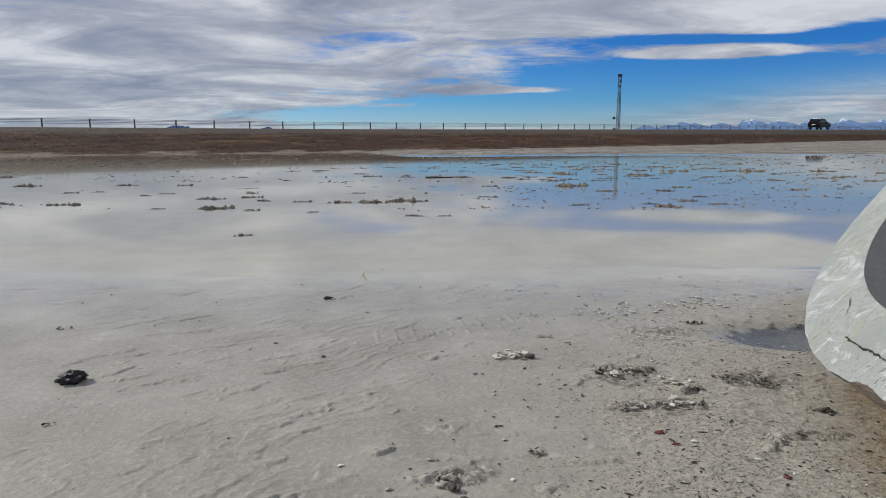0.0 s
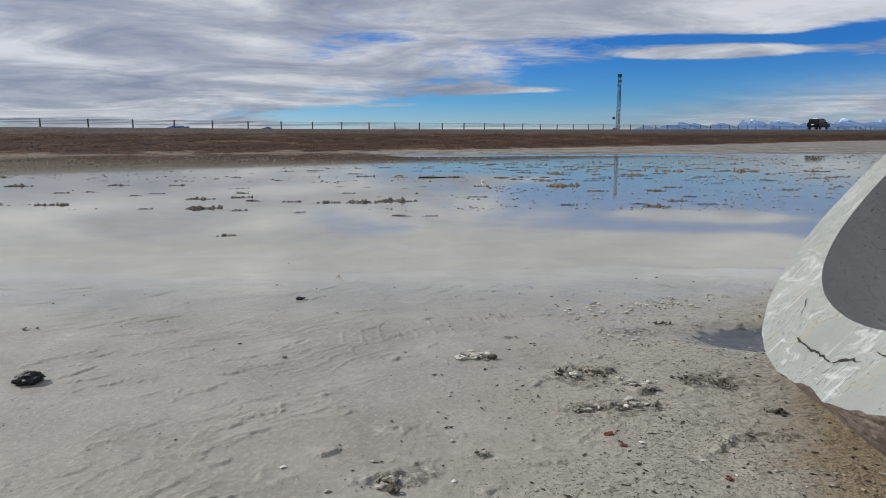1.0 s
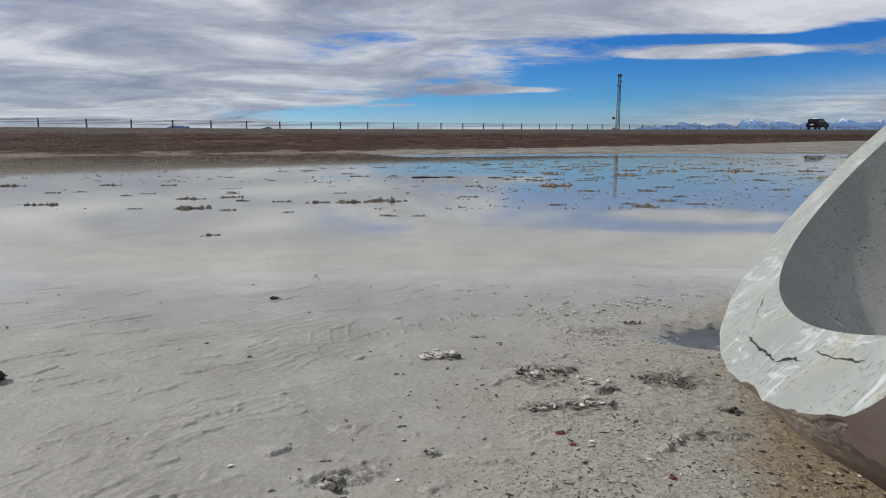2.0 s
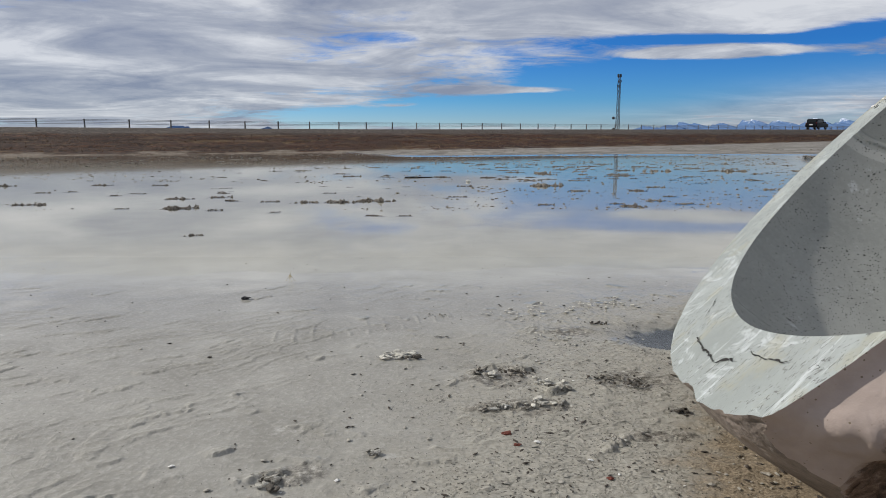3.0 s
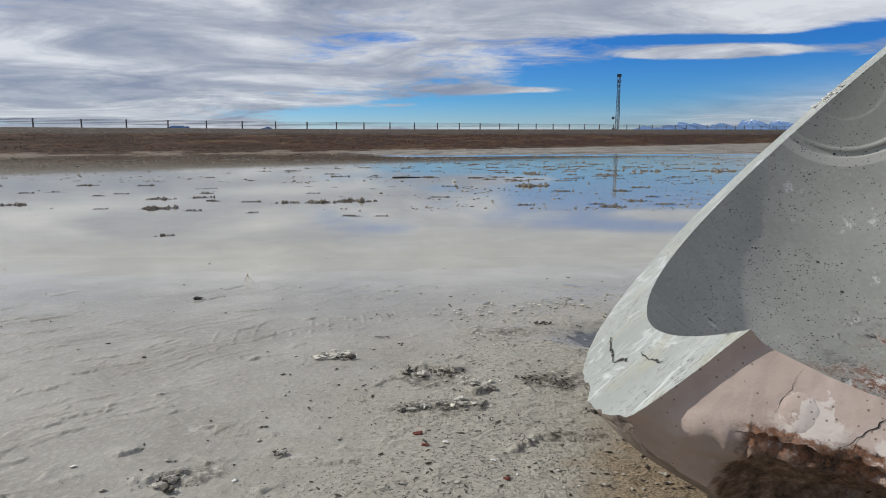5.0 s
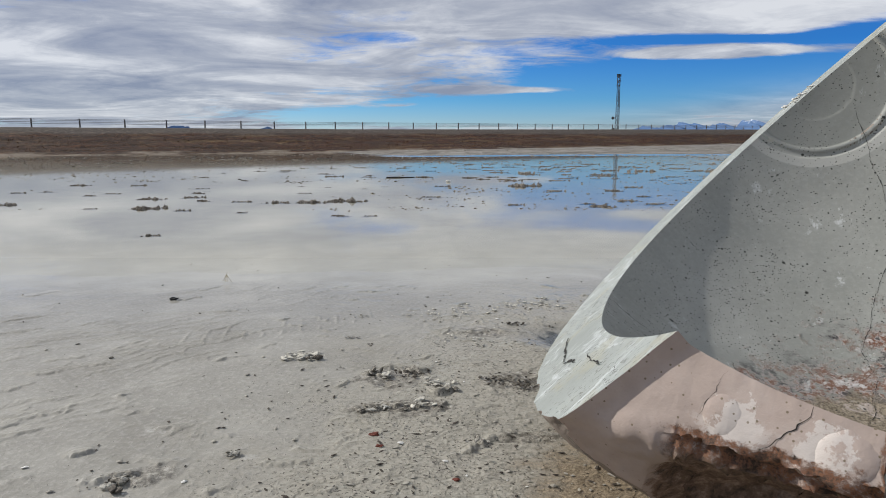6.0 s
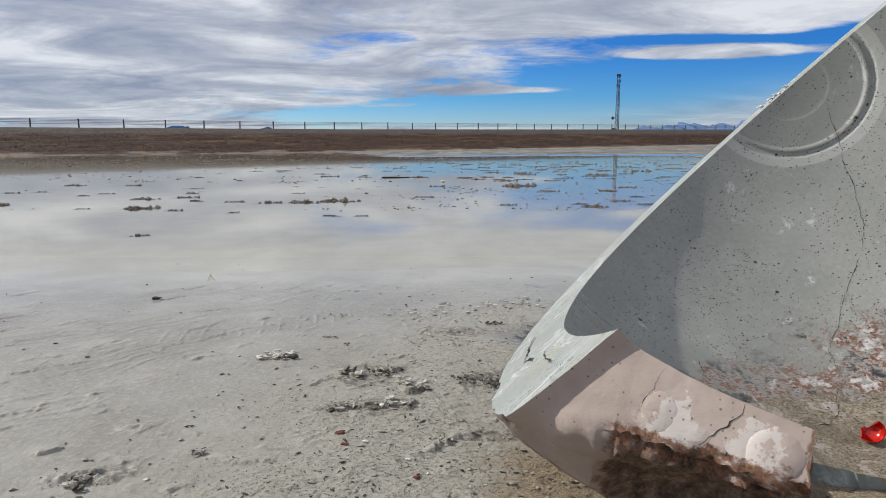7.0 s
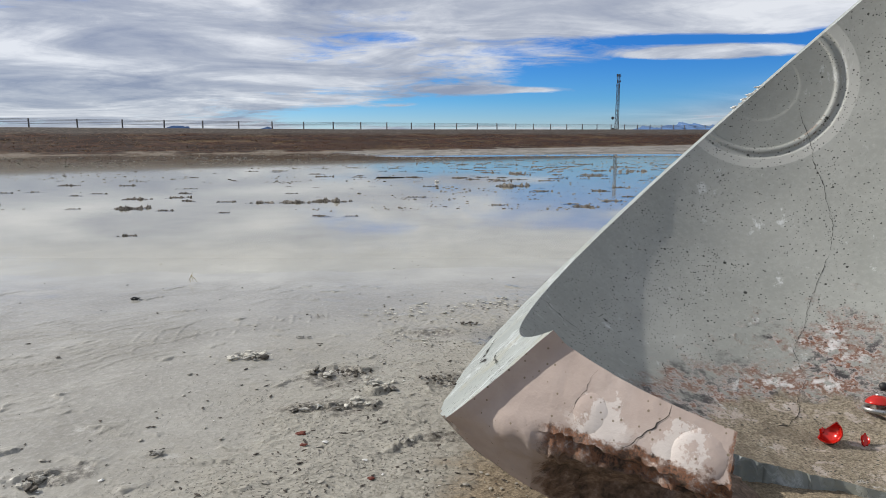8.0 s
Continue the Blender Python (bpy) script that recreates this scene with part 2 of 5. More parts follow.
WATER = material("shallow brine", make_water)


def make_bank(n):
    at = place(n)
    x, y, z = n.split(at)
    mid = n.noise(at, 0.5, 7, 0.7)
    fine = n.noise(at, 4.5, 7, 0.82)
    # patches drawn out along the road
    way = n.join(n.math("ADD", n.math("MULTIPLY", x, 0.760), n.math("MULTIPLY", y, 0.649)), n.math("SUBTRACT", n.math("MULTIPLY", y, 0.760), n.math("MULTIPLY", x, 0.649)), z)
    drift = n.noise(way, 0.8, 8, 0.74, 0.2, (0.22, 1.0, 1.6))
    brush = n.ramp(fine, (0.36, (0.009, 0.005, 0.004)), (0.5, (0.032, 0.016, 0.010)), (0.64, (0.12, 0.062, 0.034)))
    red = n.ramp(fine, (0.36, (0.012, 0.005, 0.003)), (0.5, (0.046, 0.018, 0.009)), (0.64, (0.16, 0.07, 0.032)))
    brush = n.mix(n.span(drift, 0.47, 0.56), brush, red)
    straw = n.ramp(fine, (0.36, (0.04, 0.025, 0.013)), (0.6, (0.20, 0.13, 0.06)))
    brush = n.mix(n.span(n.noise(way, 0.6, 7, 0.75, 0.2, (0.3, 1.3, 2.0)), 0.54, 0.60, 0, 0.75), brush, straw)
    gravel = n.ramp(fine, (0.36, (0.03, 0.025, 0.021)), (0.53, (0.085, 0.07, 0.058)), (0.64, (0.18, 0.15, 0.125)))
    pale = n.ramp(fine, (0.35, (0.12, 0.09, 0.065)), (0.6, (0.26, 0.22, 0.175)))
    h = n.math("ADD", z, n.math("MULTIPLY", n.math("SUBTRACT", mid, 0.5), 0.6))
    col = n.mix(n.span(h, 0.78, 1.05), brush, gravel)
    col = n.mix(n.span(h, 0.02, 0.12, 1.0, 0.0), col, pale)
    return surface(n, col, 0.95, 0, n.bump(fine, 0.8, 0.1), 0.2)


BANK = material("brown brush bank", make_bank)
ASPHALT = plain("grey asphalt", (0.075, 0.073, 0.07), 0.85, 0, 0.25, 0.6, 0.4, 80)
STEEL = plain("weathered galvanised steel", (0.12, 0.115, 0.11), 0.55, 0.4, 0.3, 5)
CABLE = plain("steel cable", (0.30, 0.30, 0.31), 0.5, 0.7, 0.15, 3)


# ---- mesh helpers ----
def mesh_object(name, verts, faces, mats, parent=None, smooth=False, label=""):
    data = bpy.data.meshes.new(name)
    data.from_pydata(verts, [], faces)
    for m in mats if isinstance(mats, (list, tuple)) else [mats]:
        data.materials.append(m)
    if smooth:
        data.polygons.foreach_set("use_smooth", [True] * len(data.polygons))
    data.update()
    ob = new(name, data)
    if parent:
        ob.parent = parent
    if label:
        ob["label"] = label
    return ob


def part(name, bm, mat, parent=None, label="", smooth=False):
    data = bpy.data.meshes.new(name)
    bmesh.ops.recalc_face_normals(bm, faces=bm.faces[:])
    bm.to_mesh(data)
    bm.free()
    data.materials.append(mat)
    if smooth:
        data.polygons.foreach_set("use_smooth", [True] * len(data.polygons))
    ob = new(name, data)
    if parent:
        ob.parent = parent
    if label:
        ob["label"] = label
    return ob


def box(bm, x0, x1, y0, y1, z0, z1, bevel=0.0):
    """Adds a box, with chamfered edges if asked, to bm."""
    r = bmesh.ops.create_cube(bm, size=1.0, matrix=Matrix.Translation(((x0 + x1) / 2, (y0 + y1) / 2, (z0 + z1) / 2)) @ Matrix.Diagonal((x1 - x0, y1 - y0, z1 - z0, 1)))
    if bevel:
        edges = {e for v in r["verts"] for e in v.link_edges}
        bmesh.ops.bevel(bm, geom=list(edges), offset=bevel, segments=2, affect="EDGES", profile=0.6)
    return bm


def rod(bm, a, b, r, sides=6, r2=None):
    """Adds a round bar from a to b to bm."""
    a, b = Vector(a), Vector(b)
    m = Matrix.Translation((a + b) / 2) @ (b - a).to_track_quat("Z", "Y").to_matrix().to_4x4()
    bmesh.ops.create_cone(bm, cap_ends=True, segments=sides, radius1=r, radius2=r if r2 is None else r2, depth=(b - a).length, matrix=m)
    return bm


def smooth01(v, a, b):
    t = np.clip((v - a) / (b - a), 0, 1)
    return t * t * (3 - 2 * t)


def bumps(x, y, scale, octaves=4, seed=0.0):
    """Fractal noise on arrays."""
    out = np.empty(x.size)
    for i, (a, b) in enumerate(zip(x.ravel(), y.ravel())):
        out[i] = noise.fractal(Vector((a * scale + seed, b * scale - seed, seed)), 0.8, 2.0, octaves)
    return out.reshape(x.shape)


# ---- ground ----
ROAD_WAY = Vector((0.760, 0.649, 0))          # the road's direction; across it lies ROAD_OFF
ROAD_OFF = Vector((-0.649, 0.760, 0))


def spaced(near, step, growth, limit):
    out, at = [], near
    while at < limit:
        out.append(at)
        step *= growth
        at += step
    return out + [limit]


def ground_level(x, y):
    """Height of the mud flat over the water, without its fine relief."""
    z = 0.022 - 0.026 * smooth01(y, 2.2, 4.7) - 0.010 * smooth01(y, 4.4, 8.0)
    side = x - 0.95 - 0.5 * (y - 1.44)
    z = z + 0.022 * smooth01(side, -0.9, 0.5) * smooth01(y, 4.6, 2.6)
    far = smooth01(y - 27.5 - 2.0 * np.sin(x * 0.13) - 16 * smooth01(x, 0, -10), -3.5, 4)
    z = z + 0.07 * far
    # hollow of the small pool beside the shell
    z = z - 0.06 * np.exp(-(((x - 1.50) / 0.34) ** 2 + ((y - 2.63) / 0.20) ** 2) ** 2)
    return z


# broken lips of crust: x, y, length, heading in degrees, height, how far the raised crust reaches back
LEDGES = ((0.61, 1.885, 0.21, 8, 0.024, 0.05), (0.765, 1.90, 0.07, 75, 0.016, 0.02), (0.53, 2.20, 0.06, 60, 0.022, 0.03), (0.64, 2.245, 0.20, -8, 0.014, 0.05),
          (0.58, 2.165, 0.07, 20, 0.016, 0.02), (0.77, 2.03, 0.10, 15, 0.022, 0.04), (0.885, 1.655, 0.17, 28, 0.014, 0.02), (0.0, 1.49, 0.12, 25, 0.020, 0.03),
          (0.06, 1.56, 0.13, -4, 0.010, 0.04), (0.244, 1.61, 0.06, 30, 0.012, 0.02), (1.0, 2.12, 0.16, -20, 0.011, 0.03))


def make_ledges(px, py, warp, ragged):
    """Steps in the crust that stand up behind a steep broken edge."""
    out = np.zeros_like(px)
    rnd = random.Random(31)
    todo = [(x, y, long, way, 0.62 * tall, reach, 0.014) for x, y, long, way, tall, reach in LEDGES]
    for _ in range(210):
        y = 1.25 + 2.4 * rnd.random() ** 1.4
        x = y * rnd.uniform(-0.72, 0.75) + 0.3
        bare = x + 0.30 * (2.4 - y)
        if bare < -0.1:
            todo.append((x, y, rnd.uniform(0.10, 0.40), rnd.gauss(40, 12), rnd.uniform(0.0018, 0.0042), rnd.uniform(0.03, 0.07), 0.014))
        else:
            todo.append((x, y, rnd.uniform(0.03, 0.15), rnd.gauss(20, 40), rnd.uniform(0.0025, 0.0065), rnd.uniform(0.015, 0.04), 0.012))
    for x, y, long, heading, tall, reach, wild in todo:
        near = (np.abs(px - x) < long + 0.15) & (np.abs(py - y) < long + 0.15)
        a, b = px[near] - x, py[near] - y
        c, q = math.cos(radians(heading)), math.sin(radians(heading))
        u = (a * c + b * q) / (long / 2)
        v = b * c - a * q + warp[near] * wild * 2.2 + ragged[near] * wild * 0.9 + 0.02 * long * np.sin(3 * u + x * 20)
        h = tall * smooth01(v, 0.0, 0.005) * smooth01(v, 1.8 * reach, 0.0) * smooth01(np.abs(u), 1.15, 0.6) * np.clip(0.75 + 1.1 * warp[near], 0.15, 1.4)
        h -= (0.3 if tall > 0.008 else 0.0) * tall * np.exp(-((v + 0.012) / 0.012) ** 2) * smooth01(np.abs(u), 1.1, 0.7) * (v < 0)
        out[near] = np.where(np.abs(h) > np.abs(out[near]), h, out[near])
    return out


def make_ground():
    xs = np.array([-v for v in reversed(spaced(1.25, 0.006, 1.05, 4000))] + list(np.arange(-1.244, 2.0, 0.0055)) + spaced(2.0, 0.006, 1.05, 4000))
    ys = np.array([-v for v in reversed(spaced(-1.2, 0.03, 1.25, 4000))] + list(np.arange(1.207, 3.9, 0.007)) + spaced(3.9, 0.008, 1.022, 4800))
    gx, gy = np.meshgrid(xs, ys)
    z = ground_level(gx, gy)
    i0, i1 = np.searchsorted(ys, (1.0, 9.0))
    j0, j1 = np.searchsorted(xs, (-5.0, 5.0))
    px, py = gx[i0:i1, j0:j1], gy[i0:i1, j0:j1]

    def lips(level, wide, fade, steepest):
        """Thin raised lips along the level lines, falling off over fade metres."""
        dy, dx = np.gradient(level, ys[i0:i1], xs[j0:j1])
        d = (level - np.floor(level)) / np.maximum(np.hypot(dx, dy), steepest)
        return smooth01(d, 0.0, wide) * np.exp(-d / fade)

    # long slanting scarps of flowed mud, and a rougher trodden patch towards the shell
    along, across = 0.80 * px + 0.60 * py, 0.80 * py - 0.60 * px
    level = 3.4 * bumps(along * 0.6, across * 1.7, 1.5, 3, 3.1) + 0.7 * bumps(along * 0.8, across * 1.5, 5.5, 5, 1.2)
    torn = smooth01(bumps(along * 0.7, across, 2.2, 3, 12.5), -0.05, 0.30)
    plates = bumps(px, py * 1.3, 5.0, 4, 15.0) * 1.8
    broken = smooth01(bumps(px, py, 3.5, 3, 21.5), -0.10, 0.25)
    lumps = bumps(px, py, 30.0, 3, 5.5)
    rough = smooth01(px + 0.30 * (2.4 - py) + 0.45 * bumps(px, py, 1.8, 4, 7.7), 0.05, 0.75) * smooth01(py, 3.9, 3.0)
    calm = smooth01(py, 4.4, 2.6)
    patch = 0.002 * bumps(px * 0.55, py * 1.5, 1.3, 4, 4.4) * smooth01(py, 2.8, 3.8) * smooth01(py, 8, 5)
    # the print of a ribbed track across the soft mud
    run, off = (px + 0.35) * 0.89 + (py - 2.55) * 0.46, (py - 2.55) * 0.89 - (px + 0.35) * 0.46
    saw = (0.98 * px + 0.17 * py) / 0.075
    tread = np.clip(1 - np.abs((saw - np.floor(saw)) - 0.5) * 7, 0, 1) * (np.abs(off) < 0.105) * smooth01(run, -0.05, 0.1) * smooth01(run, 1.0, 0.85)
    # places where the crust is torn up into ridges
    heave = np.zeros_like(px)
    for x, y, rx, ry in TORN_UP:
        heave = np.maximum(heave, np.exp(-(((px - x) / rx) ** 2 + ((py - y) / ry) ** 2) ** 2))
    ridge = bumps(px, py, 9.0, 5, 31.0)
    crust = 0.0026 * tread * smooth01(bumps(px, py, 9.0, 3, 6.1), -0.25, 0.2) + patch
    crust += make_ledges(px, py, bumps(px, py, 11.0, 4, 51.0), bumps(px, py, 42.0, 3, 57.0))
    crust += 0.0035 * lips(level, 0.008, 0.022, 2.5) * (0.15 + torn) * calm * (1 - 0.5 * rough)
    crust += 0.0055 * lips(plates, 0.007, 0.018, 4.0) * broken * (0.15 * calm + 0.85 * rough) + lumps * (0.0002 * calm + 0.0012 * rough)
    crust += heave * 0.012 * np.clip(ridge + 0.1, -0.5, 0.7)
    z[i0:i1, j0:j1] += crust
    ny, nx = z.shape
    verts = np.c_[gx.ravel(), gy.ravel(), z.ravel()]
    i = np.arange(ny * nx).reshape(ny, nx)
    faces = np.c_[i[:-1, :-1].ravel(), i[:-1, 1:].ravel(), i[1:, 1:].ravel(), i[1:, :-1].ravel()]
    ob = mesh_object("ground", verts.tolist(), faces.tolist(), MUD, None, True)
    tagged(ob, "flat of pale grey wet mud with a thin salt crust", "mud flat", "", "structure")


make_ground()

bm = bmesh.new()
bmesh.ops.create_grid(bm, x_segments=2, y_segments=2, size=1, matrix=Matrix.Translation((-10, 24, 0)) @ Matrix.Diagonal((140, 21.5, 1, 1)))
water = part("water", bm, WATER)
water.visible_shadow = False
tagged(water, "shallow still sheet of salt water mirroring the sky", "water", "", "structure")


def on_road(s, p, z=0.0):
    return ROAD_WAY * s + ROAD_OFF * p + Vector((0, 0, z))


def rise(s):
    """The highway climbs a little towards the mountains."""
    return 0.0052 * max(0.0, min(float(s), 230.0) - 28.0)


def foot_line(s):
    return 32.0 - 6.0 * smooth01(s, 2, 26) + 9.0 * smooth01(s, 36, 110)


def make_bank_mesh():
    ss = np.array([-v for v in reversed(spaced(0.0, 0.5, 1.025, 600))] + list(np.arange(0.5, 60, 0.5)) + spaced(60, 0.5, 1.03, 2500))
    cross = np.linspace(0, 1, 44)
    verts, faces = [], []
    for s in ss:
        foot = float(foot_line(np.array(s)))
        for c in cross:
            p = foot - 1.5 + (42.6 - foot + 1.5) * c
            z = -0.06 + 0.30 * smooth01(c, 0.0, 0.35) + 1.02 * smooth01(c, 0.22, 1.0) + 0.10 * noise.fractal(Vector((s * 0.45, p * 0.9, 0)), 0.8, 2, 4) * math.sin(math.pi * min(1, c * 1.02))
            verts.append(on_road(s, p, float(z) + rise(s) * float(smooth01(np.array(c), 0.15, 0.75))))
    m = len(cross)
    for a in range(len(ss) - 1):
        for b in range(m - 1):
            faces.append((a * m + b, (a + 1) * m + b, (a + 1) * m + b + 1, a * m + b + 1))
    ob = mesh_object("embankment", verts, faces, BANK, None, True)
    tagged(ob, "low highway embankment of brown brush and grey gravel", "embankment", "", "structure")


make_bank_mesh()


def strip(name, profile, s0, s1, mat, label, category, kind="structure"):
    """A long body along the road with the given cross profile of (p, z)."""
    stops = [s0, 28, 230, s1]
    verts = [on_road(s, p, z + (rise(s) if z > 0.5 else 0.0)) for s in stops for p, z in profile]
    m = len(profile)
    faces = [(k * m + i, k * m + (i + 1) % m, (k + 1) * m + (i + 1) % m, (k + 1) * m + i) for k in range(3) for i in range(m)]
    faces += [tuple(range(m)), tuple(range(4 * m - 1, 3 * m - 1, -1))]
    ob = mesh_object(name, verts, faces, mat)
    return tagged(ob, label, category, "", kind)


strip("road", [(42.2, 1.24), (43.2, 1.262), (48, 1.29), (54, 1.31), (55, 1.30), (55, 0.3), (42.2, 0.3)], -600, 2500, ASPHALT, "two-lane grey asphalt highway on the embankment", "road")
strip("median", [(55.03, 1.29), (57, 1.26), (70, 1.22), (80, 1.20), (80, 0.2), (55.03, 0.2)], -600, 2500, BANK, "gravel median strip beside the highway", "median")


# ---- cable barrier ----
def make_barrier():
    p0, first, gap = 56.9, 10.26, 3.2
    root = new("cable_barrier")
    tagged(root, "steel cable barrier with slim dark posts along the median", "barrier")
    bm = bmesh.new()
    box(bm, -0.05, 0.05, -0.04, 0.04, -0.3, 0.80, 0.008)
    post = part("post", bm, STEEL, root)
    post.matrix_basis = Matrix.Translation(on_road(first, p0, 1.26 + rise(first))) @ pose(0, 0, 0, 0, 0, 41)
    for k in range(-12, 100):
        if k:
            o = new("post", post.data)
            o.parent = root
            o.matrix_basis = Matrix.Translation(on_road(first + gap * k, p0, 1.26 + rise(first + gap * k))) @ pose(0, 0, 0, random.uniform(-1.5, 1.5), random.uniform(-1.5, 1.5), 41)
    for h in (0.42, 0.54, 0.66, 0.75):
        bm = bmesh.new()
        ends = (first - gap * 12, 28, 230, first + gap * 99)
        for a, b in zip(ends, ends[1:]):
            rod(bm, on_road(a, p0 - 0.05, 1.26 + h + rise(a)), on_road(b, p0 - 0.05, 1.26 + h + rise(b)), 0.014, 5)
        part("cable", bm, CABLE, root)


make_barrier()


# ---- broken concrete shell ----
RIM_AT = Vector((1.929, 1.574, 1.085))
RIM_N = Vector((-0.664, 0.210, 0.718)).normalized()
RIM_U = Vector((0, 0, 1)).cross(RIM_N).normalized()
RIM_V = RIM_N.cross(RIM_U)
RING_AT = math.radians(-173.6)


def inner_radius(d):
    return (1.186 - 0.004 * d.x - 0.131 * d.y + 0.164 * d.z - 0.016 * (d.x ** 2 - 1 / 3) + 0.058 * (d.y ** 2 - 1 / 3)
            - 0.166 * d.x * d.y - 0.001 * d.x * d.z - 0.006 * d.y * d.z)


def way_of(phi, dip):
    return (RIM_U * math.cos(phi) + RIM_V * math.sin(phi)) * math.cos(dip) - RIM_N * math.sin(dip)


def shell_point(phi, dip, lift=0.0):
    """A point on the inner face, phi round the rim and dip below it."""
    d = way_of(phi, dip)
    return RIM_AT + d * (inner_radius(d) - lift)


RING_CENTRE = shell_point(RING_AT, 0.0)


def inner_point(phi, dip):
    p = shell_point(phi, dip)
    r = (p - RING_CENTRE).length
    lift = 0.0
    if r < 0.42:
        step = lambda a, b: float(smooth01(np.array(r), a, b))
        lift = 0.003 * (step(0.238, 0.243) - step(0.253, 0.259)) - 0.0045 * (step(0.253, 0.259) - step(0.272, 0.279)) - 0.003 * (1 - step(0.236, 0.242)) - 0.0015 * (1 - step(0.122, 0.130))
    lift += 0.003 * noise.fractal(p * 2.5, 0.9, 2, 3)
    return shell_point(phi, dip, lift)


def outer_point(phi, dip):
    d = way_of(phi, dip)
    chip = max(0.0, noise.fractal(d * 17 + Vector((4, 0, 0)), 0.7, 2, 5)) * max(0.0, 1 - dip / 0.12)
    turn = math.degrees(phi)
    turn = turn - 360 if turn > 100 else turn
    step = lambda v, a, b: float(smooth01(np.array(v), a, b))
    # the wall falls away inwards below the upper rim, and the rim swells to a ragged lip at its broken end
    fall = 0.078 * min(1.0, math.degrees(dip) / 12) * step(turn, -66, -92)
    lip = (0.026 * step(turn, -80, -62) - 0.012 * math.exp(-((turn + 74) / 2.5) ** 2) + 0.005 * noise.fractal(Vector((turn * 0.35, 0, 0)), 0.8, 2, 3) * step(turn, -100, -85) * step(turn, -40, -50)) * step(math.degrees(dip), 14, 2)
    return RIM_AT + d * (1.268 - fall + lip + 0.004 * noise.fractal(d * 6, 0.9, 2, 3) - 0.016 * chip * max(0.0, 1 - abs(turn + 62) / 24))


def make_shell_solid():
    phis = list(np.arange(-194, -156, 0.25)) + list(np.arange(-156, -30, 0.8)) + list(np.arange(-30, 166, 3.0))
    dips = list(np.arange(0, 18, 0.25)) + list(np.arange(18, 84, 1.0)) + [84, 86, 88]
    phis, dips = np.radians(phis), np.radians(dips)
    n, m = len(phis), len(dips)
    verts, faces = [], []

    def grid(rows):
        first = len(verts)
        for row in rows:
            verts.extend(row)
        for a in range(len(rows) - 1):
            for b in range(n):
                c = (b + 1) % n
                faces.append((first + a * n + b, first + a * n + c, first + (a + 1) * n + c, first + (a + 1) * n + b))
        return first, first + (len(rows) - 1) * n

    rim_rows = []
    for k in range(0, 9):
        f = k / 8
        rim_rows.append([inner_point(p, 0).lerp(outer_point(p, 0), f) + RIM_N * (0.003 * noise.fractal(outer_point(p, 0) * 5 + Vector((f, f, f)), 0.9, 2, 3) * math.sin(math.pi * f)) for p in phis])
    inner_rows = [[inner_point(p, d) for p in phis] for d in reversed(dips[1:])]
    outer_rows = [[outer_point(p, d) for p in phis] for d in dips[1:]]
    a0, a1 = grid(inner_rows + rim_rows + outer_rows)
    verts.append(shell_point(0, math.pi / 2))
    verts.append(outer_point(0, math.pi / 2))
    for b in range(n):
        c = (b + 1) % n
        faces.append((a0 + c, a0 + b, len(verts) - 2))
        faces.append((a1 + b, a1 + c, len(verts) - 1))
    return verts, faces


